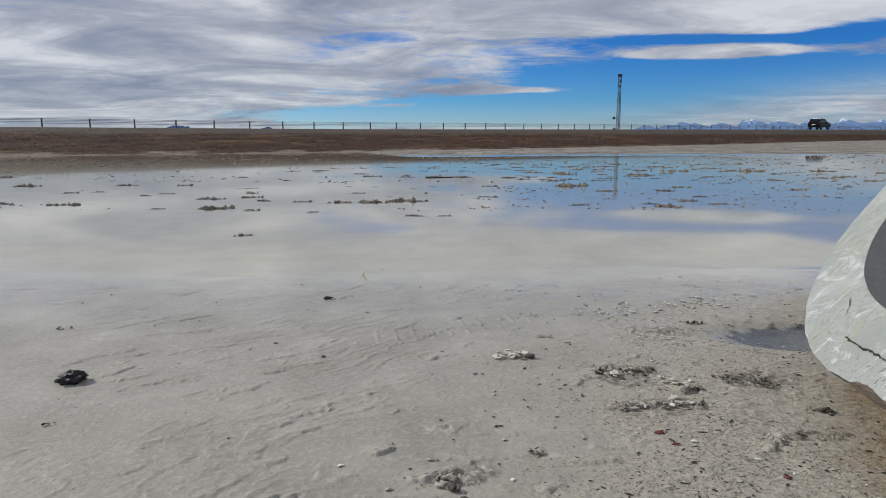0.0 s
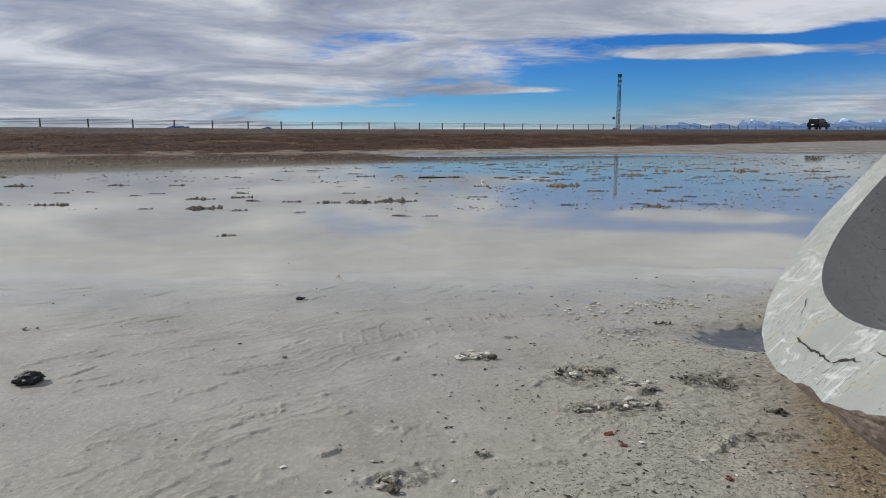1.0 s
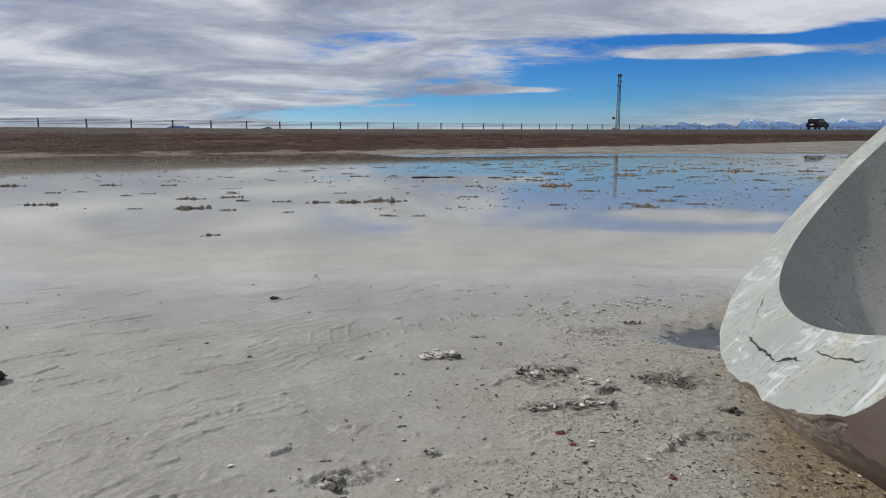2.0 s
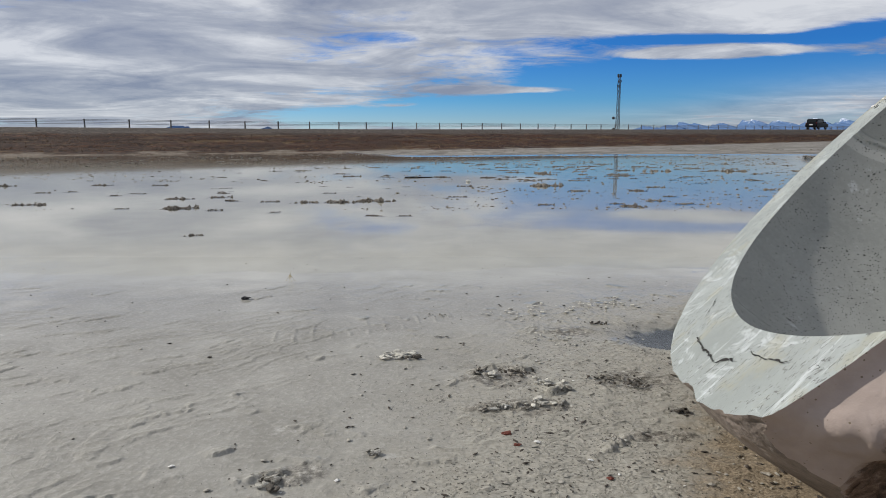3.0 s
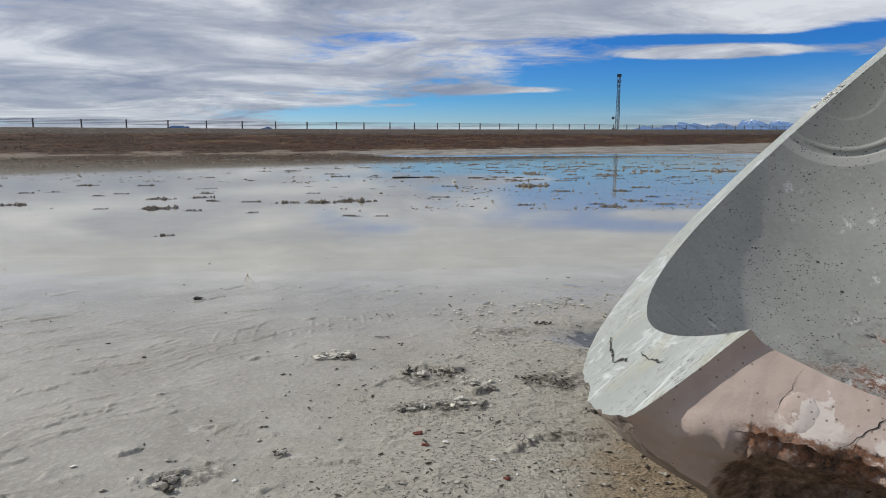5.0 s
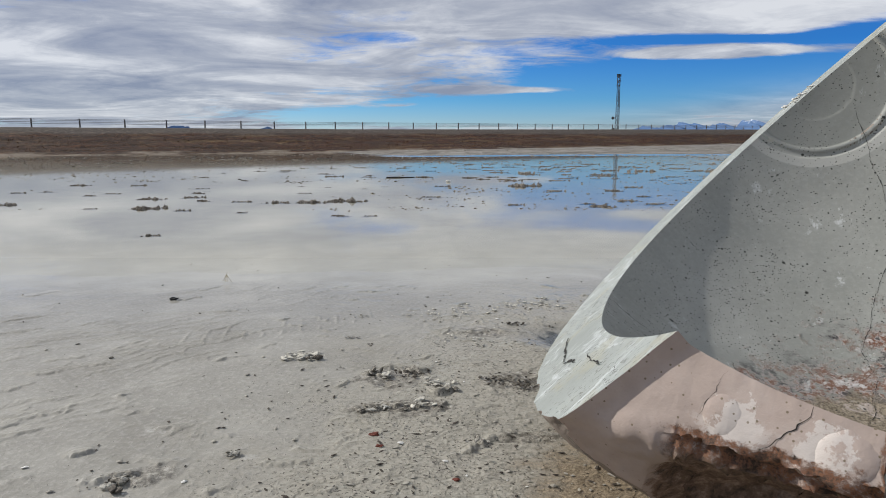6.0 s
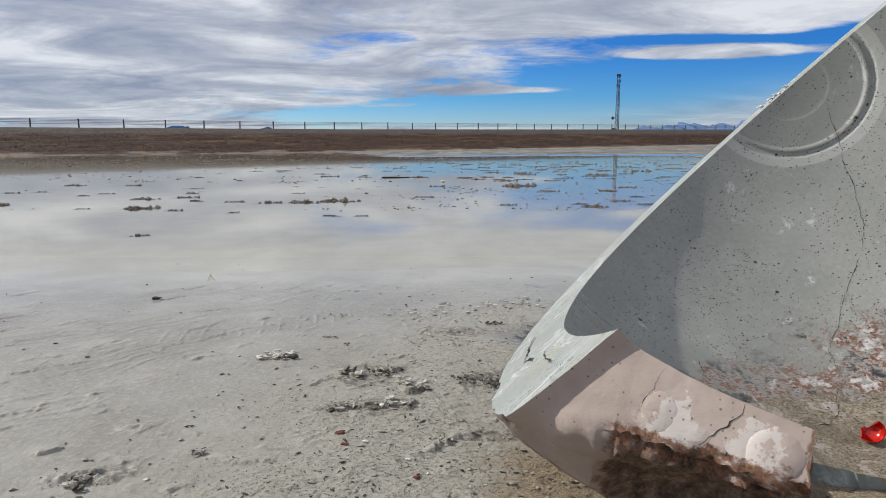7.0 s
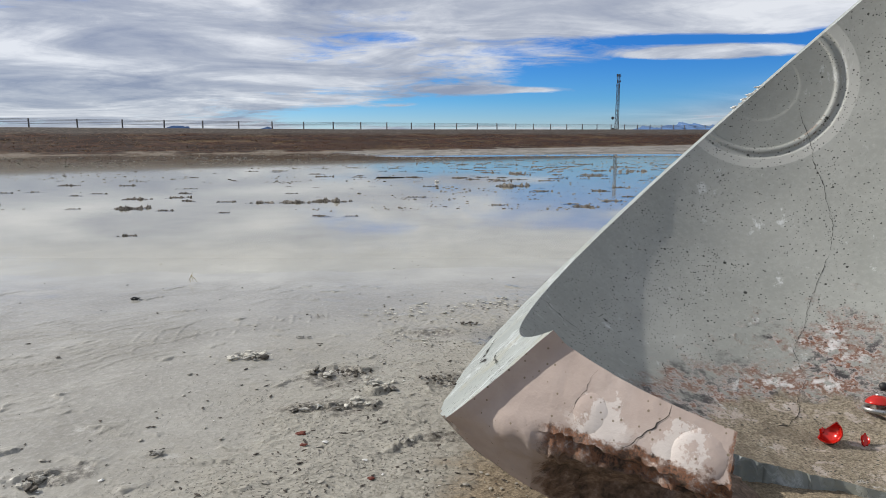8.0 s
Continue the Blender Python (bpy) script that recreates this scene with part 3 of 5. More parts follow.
def make_breaker():
    """The body that is broken away: layers of one outline, from the underside up."""
    def face(s, z, back=0.0):
        # a place s metres along the clean fracture at height z
        k = 0.411 * (z - 0.421) + back
        return (1.218 + 0.649 * k + 0.761 * s, 0.942 + 0.761 * k - 0.649 * s)

    layers, seg = [], []
    for z, tuck in ((-0.5, 0.55), (0.08, 0.45), (0.20, 0.36), (0.28, 0.22), (0.310, 0.10), (0.325, 0.058), (0.343, 0.034), (0.357, 0.022), (0.363, 0.014), (0.367, 0.0), (0.42, 0.0), (0.55, 0.0), (1.0, 0.0), (3.2, 0.0)):
        lean = max(0.0, 0.350 - z) * 0.98 + max(0.0, 0.310 - z) * 0.16
        drift = max(0.0, 0.325 - z) * 0.50                         # the hollow widens downwards
        line = [face(-2.2, z, lean), face(-0.7, z, lean), face(-0.32 - drift, z, lean), face(-0.135 - drift, z, lean), face(-0.105 - drift, z, max(lean, tuck * 0.55)), face(-0.05 - drift, z, max(lean, tuck * 0.75)), face(0.05, z, tuck * 0.9), face(0.11, z, tuck), face(0.172, z, tuck)]
        line += [(1.40, 1.13) if tuck < 0.2 else (1.45, 1.22), (1.59, 1.44), (1.66, 1.425), (1.75, 1.41), (1.85, 1.385), (2.05, 1.25), (2.7, 0.80), (4.0, -0.1), (4.0, -4.0), (-2.5, -4.0)]
        fine = []
        for a in range(len(line)):
            p, q = Vector(line[a]), Vector(line[(a + 1) % len(line)])
            cuts = 18 if 1 < a < 10 else 10 if a < 15 else 1
            for k in range(cuts):
                fine.append(p.lerp(q, k / cuts))
                if not layers:
                    seg.append(a + k / cuts)
        layers.append([Vector((v.x, v.y, z)) for v in fine])
    # more layers between, with a rough surface below the clean fracture
    rows = []
    for a in range(len(layers) - 1):
        z0, z1 = layers[a][0].z, layers[a + 1][0].z
        steps = max(1, min(12, int((z1 - z0) / (0.007 if 0.27 < z0 < 0.43 else 0.014))))
        for k in range(steps):
            rows.append([p.lerp(q, k / steps) for p, q in zip(layers[a], layers[a + 1])])
    rows.append(layers[-1])
    verts, faces = [], []
    n = len(rows[0])
    for r, row in enumerate(rows):
        for i, p in enumerate(row):
            if r and 1.5 < seg[i] < 8.8:
                below = (RIM_AT - p).dot(RIM_N)
                p = p + Vector((0.6, 0.704, -0.38)) * (0.020 * min(1.0, max(0.0, below / 0.02)) - 0.002) * min(1.0, max(float(smooth01(np.array(p.z), 0.30, 0.36)), 5.0 - seg[i])) * min(1.0, (8.8 - seg[i]) * 1.25)
            f = noise.noise_vector(p * 13) * 0.012 + noise.noise_vector(p * 40) * 0.009
            if p.z < 0.364 and seg[i] > 3.7:
                f = f + noise.noise_vector(p * 95) * 0.007
            amp = 1.0 if p.x > 1.5 else max(0.10 if p.x < 1.45 else 0.5, (0.55 if seg[i] < 4 else 1.0) * min(1.0, max(0.0, (0.385 - p.z) / 0.03)))
            if 8.0 < seg[i] < 9.6 and p.x < 1.5:
                amp = 0.9 * min(1.0, (seg[i] - 8.0) * 4)
            verts.append(p + f * amp if 0 < r < len(rows) - 1 and p.x < 3 else p)
    for r in range(len(rows) - 1):
        for i in range(n):
            j = (i + 1) % n
            faces.append((r * n + i, r * n + j, (r + 1) * n + j, (r + 1) * n + i))
    faces.append(tuple(range(n - 1, -1, -1)))
    faces.append(tuple(range((len(rows) - 1) * n, len(rows) * n)))
    return verts, faces


def make_inner(n):
    at = place(n)
    mid = n.noise(at, 2.5, 6, 0.6)
    fine = n.noise(at, 60, 4, 0.7)
    col = n.ramp(mid, (0.32, (0.255, 0.264, 0.242)), (0.55, (0.315, 0.322, 0.297)), (0.7, (0.375, 0.382, 0.355)))
    col = n.mix(n.span(fine, 0.4, 0.75, 0, 0.3), col, (0.42, 0.43, 0.40))
    # rust and flaked paint low in the bowl
    x, y, z = n.split(at)
    spot = n.add("ShaderNodeVectorMath")
    spot.operation = "DISTANCE"
    n.plug(spot.inputs[0], at)
    spot.inputs[1].default_value = (2.12, 1.93, 0.20)
    ragged = n.noise(at, 7.0, 8, 0.78)
    worn = n.span(n.math("ADD", spot.outputs["Value"], n.math("MULTIPLY", n.math("SUBTRACT", ragged, 0.5), 1.1)), 0.02, 0.22, 1, 0)
    seam = n.span(n.math("ADD", z, n.math("MULTIPLY", n.math("SUBTRACT", ragged, 0.5), 0.22)), 0.13, 0.19, 0.9, 0)
    worn = n.math("MAXIMUM", worn, seam)
    scab = n.noise(at, 10.0, 9, 0.76, 0.1)
    rust = n.ramp(scab, (0.41, (0.035, 0.03, 0.034)), (0.44, (0.11, 0.09, 0.088)), (0.46, (0.40, 0.36, 0.345)), (0.48, (0.42, 0.36, 0.335)), (0.50, (0.21, 0.082, 0.042)), (0.54, (0.16, 0.068, 0.04)), (0.56, (0.36, 0.29, 0.26)), (0.60, (0.56, 0.53, 0.52)), (0.68, (0.66, 0.65, 0.65)))
    col = n.mix(n.math("MULTIPLY", worn, n.span(n.noise(at, 30, 6, 0.75), 0.38, 0.5)), col, rust)
    soil = n.span(n.math("ADD", z, n.math("MULTIPLY", n.math("SUBTRACT", n.noise(at, 9.0, 6, 0.7), 0.5), 0.07)), 0.108, 0.124, 1, 0)
    grit = n.ramp(n.noise(at, 140.0, 4, 0.7), (0.36, (0.10, 0.08, 0.056)), (0.52, (0.27, 0.228, 0.165)), (0.7, (0.44, 0.385, 0.31)))
    damp = n.noise(at, 8.0, 7, 0.72, 0.3)
    grit = n.mix(n.span(damp, 0.50, 0.40, 0, 0.45), grit, (0.085, 0.065, 0.045))
    grit = n.mix(n.span(damp, 0.55, 0.62, 0, 0.75), grit, (0.50, 0.43, 0.39))
    col = n.mix(soil, col, grit)
    chalk = n.math("MULTIPLY", n.span(n.noise(at, 9.0, 8, 0.78, 0.3, (1, 1, 0.22)), 0.59, 0.67), 0.7)
    col = n.mix(chalk, col, (0.62, 0.64, 0.64))
    ring = n.add("ShaderNodeVectorMath")
    ring.operation = "DISTANCE"
    n.plug(ring.inputs[0], at)
    ring.inputs[1].default_value = tuple(RING_CENTRE)
    away = ring.outputs["Value"]
    col = n.mix(n.span(away, 0.234, 0.240, 0.35, 0.0), col, (0.17, 0.18, 0.165))
    col = n.mix(n.math("MULTIPLY", n.span(away, 0.274, 0.280), n.span(n.math("ADD", away, n.math("MULTIPLY", n.math("SUBTRACT", ragged, 0.5), 0.01)), 0.311, 0.317, 0.62, 0.0)), col, (0.50, 0.50, 0.465))
    wob = n.noise(at, 5.0, 3)
    pit = None
    for scale, size, lo, hi in ((150.0, 0.36, 0.47, 0.60), (105.0, 0.32, 0.34, 0.46), (60.0, 0.24, 0.38, 0.48), (17.0, 0.11, 0.46, 0.50)):
        vor = n.add("ShaderNodeTexVoronoi")
        n.plug(vor.inputs["Vector"], at)
        vor.inputs["Scale"].default_value = scale
        dice = n.split(vor.outputs["Color"])
        reach = n.math("DIVIDE", vor.outputs["Distance"], n.math("ADD", n.math("MULTIPLY", n.math("POWER", dice[1], 2.0), size), 0.015))
        one = n.math("MULTIPLY", n.math("MULTIPLY", n.span(reach, 0.85, 1.02, 1, 0), n.span(wob, lo, hi)), n.math("GREATER_THAN", dice[0], 0.3))
        pit = n.math("MAXIMUM", pit, one) if pit else one
    col = n.mix(n.math("MULTIPLY", pit, 0.95), col, (0.03, 0.031, 0.028))
    flake = n.math("MULTIPLY", n.math("MULTIPLY", worn, n.span(scab, 0.42, 0.56)), 2.5)
    bump = n.bump(n.math("ADD", n.math("SUBTRACT", n.math("MULTIPLY", fine, 0.25), n.math("MULTIPLY", pit, 2.0)), flake), 0.45, 0.007)
    return surface(n, col, 0.62, 0, bump, 0.35)


def make_rim(n):
    at = place(n)
    mid = n.noise(at, 4.0, 6, 0.62)
    fine = n.noise(at, 70, 4, 0.7)
    col = n.ramp(mid, (0.32, (0.23, 0.252, 0.238)), (0.55, (0.285, 0.31, 0.297)), (0.72, (0.36, 0.388, 0.38)))
    streak = n.noise(at, 3.0, 6, 0.7, 0.8, (4, 1.2, 4))
    col = n.mix(n.span(streak, 0.56, 0.65, 0, 0.4), col, (0.62, 0.66, 0.68))
    across = n.add("ShaderNodeVectorMath")
    across.operation = "DOT_PRODUCT"
    n.plug(across.inputs[0], at)
    across.inputs[1].default_value = tuple((RIM_U * math.cos(radians(-66)) + RIM_V * math.sin(radians(-66))).cross(RIM_N))
    reach = n.add("ShaderNodeVectorMath")
    reach.operation = "DOT_PRODUCT"
    n.plug(reach.inputs[0], at)
    reach.inputs[1].default_value = tuple(RIM_U * math.cos(radians(-66)) + RIM_V * math.sin(radians(-66)))
    scrape = n.noise(n.join(n.math("MULTIPLY", across.outputs["Value"], 22.0), n.math("MULTIPLY", reach.outputs["Value"], 3.5), 0.0), 1.0, 7, 0.7, 0.3)
    col = n.mix(n.span(scrape, 0.57, 0.68, 0, 0.45), col, (0.66, 0.70, 0.72))
    nicks = n.math("MULTIPLY", n.span(n.noise(at, 62, 4, 0.6, 0.8, (1, 2.2, 1)), 0.585, 0.62), n.span(n.noise(at, 4, 3), 0.32, 0.5))
    tint = n.noise(at, 7.0, 5, 0.65)
    col = n.mix(n.span(tint, 0.52, 0.66, 0, 0.5), col, (0.29, 0.28, 0.20))
    col = n.mix(n.math("MULTIPLY", nicks, 0.8), col, (0.09, 0.09, 0.085))
    bump = n.bump(n.math("SUBTRACT", n.math("MULTIPLY", fine, 0.3), nicks), 0.4, 0.006)
    return surface(n, col, 0.6, 0, bump, 0.4)


def make_fracture(n):
    at = place(n)
    x, y, z = n.split(at)
    mid = n.noise(at, 5.0, 6, 0.62)
    fine = n.noise(at, 90, 4, 0.7)
    col = n.ramp(mid, (0.3, (0.325, 0.265, 0.232)), (0.55, (0.42, 0.345, 0.305)), (0.72, (0.48, 0.41, 0.37)))
    white = n.math("MULTIPLY", n.span(n.noise(at, 13.0, 7, 0.74, 0.3), 0.53, 0.55), n.span(n.math("ADD", z, n.math("MULTIPLY", mid, 0.10)), 0.43, 0.47, 1, 0))
    white = n.math("MULTIPLY", white, n.span(x, 1.14, 1.20, 0, 0.9))
    for bx, by, bz in ((1.210, 0.972, 0.390), (1.300, 0.880, 0.388)):
        gap = n.add("ShaderNodeVectorMath")
        gap.operation = "DISTANCE"
        n.plug(gap.inputs[0], at)
        gap.inputs[1].default_value = (bx, by, bz)
        ring = n.span(n.math("ADD", gap.outputs["Value"], n.math("MULTIPLY", n.math("SUBTRACT", n.noise(at, 16.0, 7, 0.75), 0.5), 0.26)), 0.022, 0.028, 0.9, 0)
        white = n.math("MAXIMUM", white, ring)
    col = n.mix(n.math("MULTIPLY", white, 0.65), col, (0.64, 0.61, 0.58))
    low = n.span(n.math("ADD", z, n.math("MULTIPLY", n.math("SUBTRACT", n.noise(at, 22.0, 5, 0.7), 0.5), 0.07)), 0.366, 0.374, 1, 0)
    low = n.math("MULTIPLY", low, n.span(n.math("ADD", n.math("ADD", x, n.math("MULTIPLY", z, 0.2)), n.math("MULTIPLY", n.math("SUBTRACT", n.noise(at, 18.0, 5, 0.7), 0.5), 0.12)), 1.18, 1.215))
    dirt = n.ramp(n.noise(at, 30, 8, 0.8), (0.38, (0.03, 0.021, 0.017)), (0.45, (0.10, 0.062, 0.045)), (0.50, (0.21, 0.095, 0.05)), (0.53, (0.15, 0.10, 0.08)), (0.58, (0.27, 0.20, 0.165)), (0.66, (0.52, 0.46, 0.42)))
    # rough rusty end of the face
    along = n.math("SUBTRACT", n.math("MULTIPLY", n.math("SUBTRACT", x, 1.218), 0.761), n.math("MULTIPLY", n.math("SUBTRACT", y, 0.942), 0.649))
    tail = n.span(n.math("ADD", along, n.math("MULTIPLY", n.math("SUBTRACT", n.noise(at, 28.0, 5, 0.7), 0.5), 0.03)), 0.166, 0.172)
    low = n.math("MAXIMUM", low, n.math("MULTIPLY", tail, n.span(x, 1.5, 1.6, 1.0, 0.0)))
    col = n.mix(low, col, dirt)
    # shade in the hollow below the face, painted as a darker brown
    under = n.ramp(n.noise(at, 30, 6, 0.75), (0.36, (0.05, 0.037, 0.028)), (0.52, (0.16, 0.11, 0.08)), (0.66, (0.30, 0.225, 0.18)))
    col = n.mix(n.math("MULTIPLY", low, n.span(n.math("ADD", z, n.math("MULTIPLY", n.math("SUBTRACT", mid, 0.5), 0.05)), 0.312, 0.334, 1, 0)), col, under)
    bump = n.bump(n.math("ADD", n.math("MULTIPLY", fine, 0.4), n.noise(at, 30, 5)), 0.2, 0.010)
    vor = n.add("ShaderNodeTexVoronoi")
    n.plug(vor.inputs["Vector"], at)
    vor.inputs["Scale"].default_value = 85.0
    pit = n.math("MULTIPLY", n.math("MULTIPLY", n.span(vor.outputs["Distance"], 0.13, 0.2, 1, 0), n.math("GREATER_THAN", n.split(vor.outputs["Color"])[0], 0.6)), n.span(n.noise(at, 7, 3), 0.40, 0.5))
    col = n.mix(n.math("MULTIPLY", pit, 0.75), col, (0.14, 0.11, 0.06))
    return surface(n, col, 0.85, 0, bump, 0.3)


def islands(bm):
    """The connected patches of a mesh, as sets of face numbers."""
    bm.faces.index_update()
    left, out = set(bm.faces), []
    while left:
        edge = [left.pop()]
        patch = {edge[0].index}
        while edge:
            for e in edge.pop().edges:
                for f in e.link_faces:
                    if f in left:
                        left.discard(f)
                        patch.add(f.index)
                        edge.append(f)
        out.append(patch)
    return out


def make_shell():
    inner, rim, fracture = material("grey green painted concrete", make_inner), material("pale green painted concrete", make_rim), material("pinkish broken concrete", make_fracture)
    # shade on the outer face is put into this darker grey brown
    under = plain("shade-darkened concrete", (0.235, 0.195, 0.165), 0.9, 0, 0.4, 9, 0.7, 50)
    ob = mesh_object("whole_shell", *make_shell_solid(), [inner, rim, fracture, under])
    tool = mesh_object("breaker", *make_breaker(), [inner, rim, fracture, under])
    tool.data.polygons.foreach_set("material_index", [2] * len(tool.data.polygons))
    for o in (ob, tool):
        bm = bmesh.new()
        bm.from_mesh(o.data)
        bmesh.ops.recalc_face_normals(bm, faces=bm.faces[:])
        bm.to_mesh(o.data)
        bm.free()
    bpy.context.view_layer.update()
    cut = ob.modifiers.new("cut", "BOOLEAN")
    cut.operation, cut.solver, cut.object = "DIFFERENCE", "MANIFOLD", tool
    data = bpy.data.meshes.new_from_object(ob.evaluated_get(bpy.context.evaluated_depsgraph_get()))
    ob.modifiers.clear()
    old, ob.data = ob.data, data
    assert len(data.polygons) > 1000
    bpy.data.meshes.remove(old)
    bpy.data.objects.remove(tool)
    assert sum(f.material_index == 2 for f in data.polygons) > 500
    for f in data.polygons:
        raw = f.material_index == 2
        c = f.center - RIM_AT
        r = c.length
        d = c / r
        h = c.dot(RIM_N)
        if raw and not (f.center.x > 1.62 and f.center.z < 0.35):
            f.material_index = 2
        elif abs(r - inner_radius(d)) < 0.022 and abs(f.normal.dot(d)) > 0.62 and h < -0.001:
            f.material_index = 0
        elif (h > -0.008 and abs(f.normal.dot(RIM_N)) > 0.8) :
            f.material_index = 1
        elif f.center.x > 1.62 and f.center.z < 0.35:
            f.material_index = 1
        elif h > -0.22 and f.center.z > 0.34:
            f.material_index = 1
        else:
            f.material_index = 3
        f.use_smooth = f.material_index != 2
    bm = bmesh.new()
    bm.from_mesh(data)
    left = {f for f in bm.faces if f.material_index == 2}
    while left:
        seed = left.pop()
        patch, edge = [seed], [seed]
        while edge:
            for e in edge.pop().edges:
                for f in e.link_faces:
                    if f in left:
                        left.discard(f)
                        patch.append(f)
                        edge.append(f)
        if sum(f.calc_area() for f in patch) < 0.02:
            for f in patch:
                f.material_index = 3 if (f.calc_center_median() - RIM_AT).length > 1.2 else 0
    bm.to_mesh(data)
    bm.free()
    data.set_sharp_from_angle(angle=radians(35))
    root = new("concrete_shell")
    root.location = RIM_AT.x, RIM_AT.y, 0
    tagged(root, "broken half-round concrete shell painted grey green, lying in the mud", "concrete shell")
    for index, (name, mat, label) in enumerate((("inner_face", inner, "grey green painted hollow with pits and rust stains"), ("rim", rim, "pale green painted rim and outer face"), ("broken_edge", fracture, "pinkish raw concrete fracture"), ("underside", under, "rough outer face with its shade painted dark"))):
        bm = bmesh.new()
        bm.from_mesh(data)
        bmesh.ops.delete(bm, geom=[f for f in bm.faces if f.material_index != index], context="FACES")
        for f in bm.faces:
            f.material_index = 0
        for patch in islands(bm) if name == "broken_edge" else [None]:
            one = bm.copy()
            if patch is not None:
                one.faces.ensure_lookup_table()
                bmesh.ops.delete(one, geom=[f for f in one.faces if f.index not in patch], context="FACES")
            piece = bpy.data.meshes.new(name)
            one.to_mesh(piece)
            one.free()
            piece.materials.append(mat)
            o = new(name, piece)
            o.parent = root
            o.matrix_parent_inverse = Matrix.Translation((-RIM_AT.x, -RIM_AT.y, 0))
            o["label"] = label
        bm.free()
    bpy.data.objects.remove(ob)
    return root


shell = make_shell()


# ---- far mountains ----
def make_rock(n):
    at = place(n)
    x, y, z = n.split(at)
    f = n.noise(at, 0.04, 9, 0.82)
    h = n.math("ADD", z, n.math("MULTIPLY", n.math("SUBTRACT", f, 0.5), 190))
    # distance haze is painted into the blue of both rock and snow
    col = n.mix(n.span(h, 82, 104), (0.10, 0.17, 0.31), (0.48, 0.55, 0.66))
    return surface(n, col, 1.0, 0, None, 0.0)


def make_mountains():
    mat = material("hazy snow-patched rock", make_rock)
    for name, a0, a1, y, peaks in (("mountain_range", 0.30, 0.80, 3800, ((0.335, 52, 0.03), (0.40, 70, 0.06), (0.455, 72, 0.03), (0.511, 96, 0.030), (0.55, 84, 0.03), (0.607, 103, 0.028), (0.66, 88, 0.04), (0.72, 90, 0.05))),
                                   ("distant_hill", -0.46, -0.40, 3900, ((-0.432, 74, 0.026),)), ("distant_hill", -0.305, -0.27, 3900, ((-0.288, 64, 0.014),))):
        verts, faces = [], []
        cols, rows = 260 if a0 > 0 else 60, 14
        for i in range(cols + 1):
            u = a0 + (a1 - a0) * i / cols
            top = max(h * math.exp(-((u - c) / w) ** 2) for c, h, w in peaks)
            top = top + 14 if a0 > 0 else top
            top *= 0.80 + 0.46 * abs(noise.fractal(Vector((u * 42, y, 0)), 0.75, 2, 6))
            fade = min(1, (u - a0) / 0.012, (a1 - u) / 0.012)
            for j in range(rows + 1):
                f = j / rows
                wig = 60 * noise.fractal(Vector((u * 90, f * 2.5, 3)), 0.7, 2, 5) * math.sin(math.pi * f)
                verts.append((u * y, y + 500 * f + wig, -4 + (top * fade + 4) * f ** 0.8))
        for i in range(cols):
            for j in range(rows):
                a = i * (rows + 1) + j
                faces.append((a, a + rows + 1, a + rows + 2, a + 1))
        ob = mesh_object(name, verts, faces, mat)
        tagged(ob, "hazy blue mountain range with patches of snow" if a0 > 0 else "hazy blue hill far beyond the highway", "mountain", "", "structure")


make_mountains()


# ---- details of the shell ----
CRACK = plain("dark crack", (0.02, 0.018, 0.016), 0.95, 0, 0.3, 30)


def on_shell(ob, name="", label=""):
    """Hangs a finished mesh in world places under the shell."""
    ob.parent = shell
    ob.matrix_parent_inverse = Matrix.Translation((-RIM_AT.x, -RIM_AT.y, 0))
    if label:
        ob["label"] = label
    return ob


def crack(points, normals, width, lift=0.0012):
    """A ragged dark gap along the points, thickest in the middle."""
    verts, faces = [], []
    line = []
    for (p, n0), (q, n1) in zip(zip(points, normals), zip(points[1:], normals[1:])):
        steps = max(1, int((q - p).length / 0.006))
        for k in range(steps):
            line.append((p.lerp(q, k / steps), n0))
    for i, (p, nrm) in enumerate(line):
        way = (line[min(i + 1, len(line) - 1)][0] - line[max(i - 1, 0)][0]).normalized()
        side = way.cross(nrm).normalized()
        jog = 0.006 * noise.noise(p * 55) + 0.003 * noise.noise(p * 160)
        w = width * (0.25 + abs(noise.noise(p * 40)) * 1.5) * min(1, i / 6 + 0.1, (len(line) - 1 - i) / 6 + 0.1)
        c = p + side * jog + nrm * lift
        verts += [c - side * w, c + side * w]
    for i in range(len(line) - 1):
        faces.append((2 * i, 2 * i + 1, 2 * i + 3, 2 * i + 2))
    return on_shell(mesh_object("crack", verts, faces, CRACK))


def inner_crack(stops, width):
    fine = [(a + (c - a) * k / 14, b + (d - b) * k / 14) for (a, b), (c, d) in zip(stops, stops[1:]) for k in range(14)] + [stops[-1]]
    pts = [inner_point(radians(a), radians(b)) for a, b in fine]
    crack(pts, [-(p - RIM_AT).normalized() for p in pts], width, 0.0012)


def rim_crack(stops, width):
    pts = [RIM_AT + (RIM_U * math.cos(radians(a)) + RIM_V * math.sin(radians(a))) * r for a, r in stops]
    crack(pts, [RIM_N] * len(pts), width, 0.003)


def fracture_at(s, z, out=0.0):
    k = 0.411 * (z - 0.421) + 0.024 - out
    return Vector((1.218 + 0.649 * k + 0.761 * s, 0.942 + 0.761 * k - 0.649 * s, z))


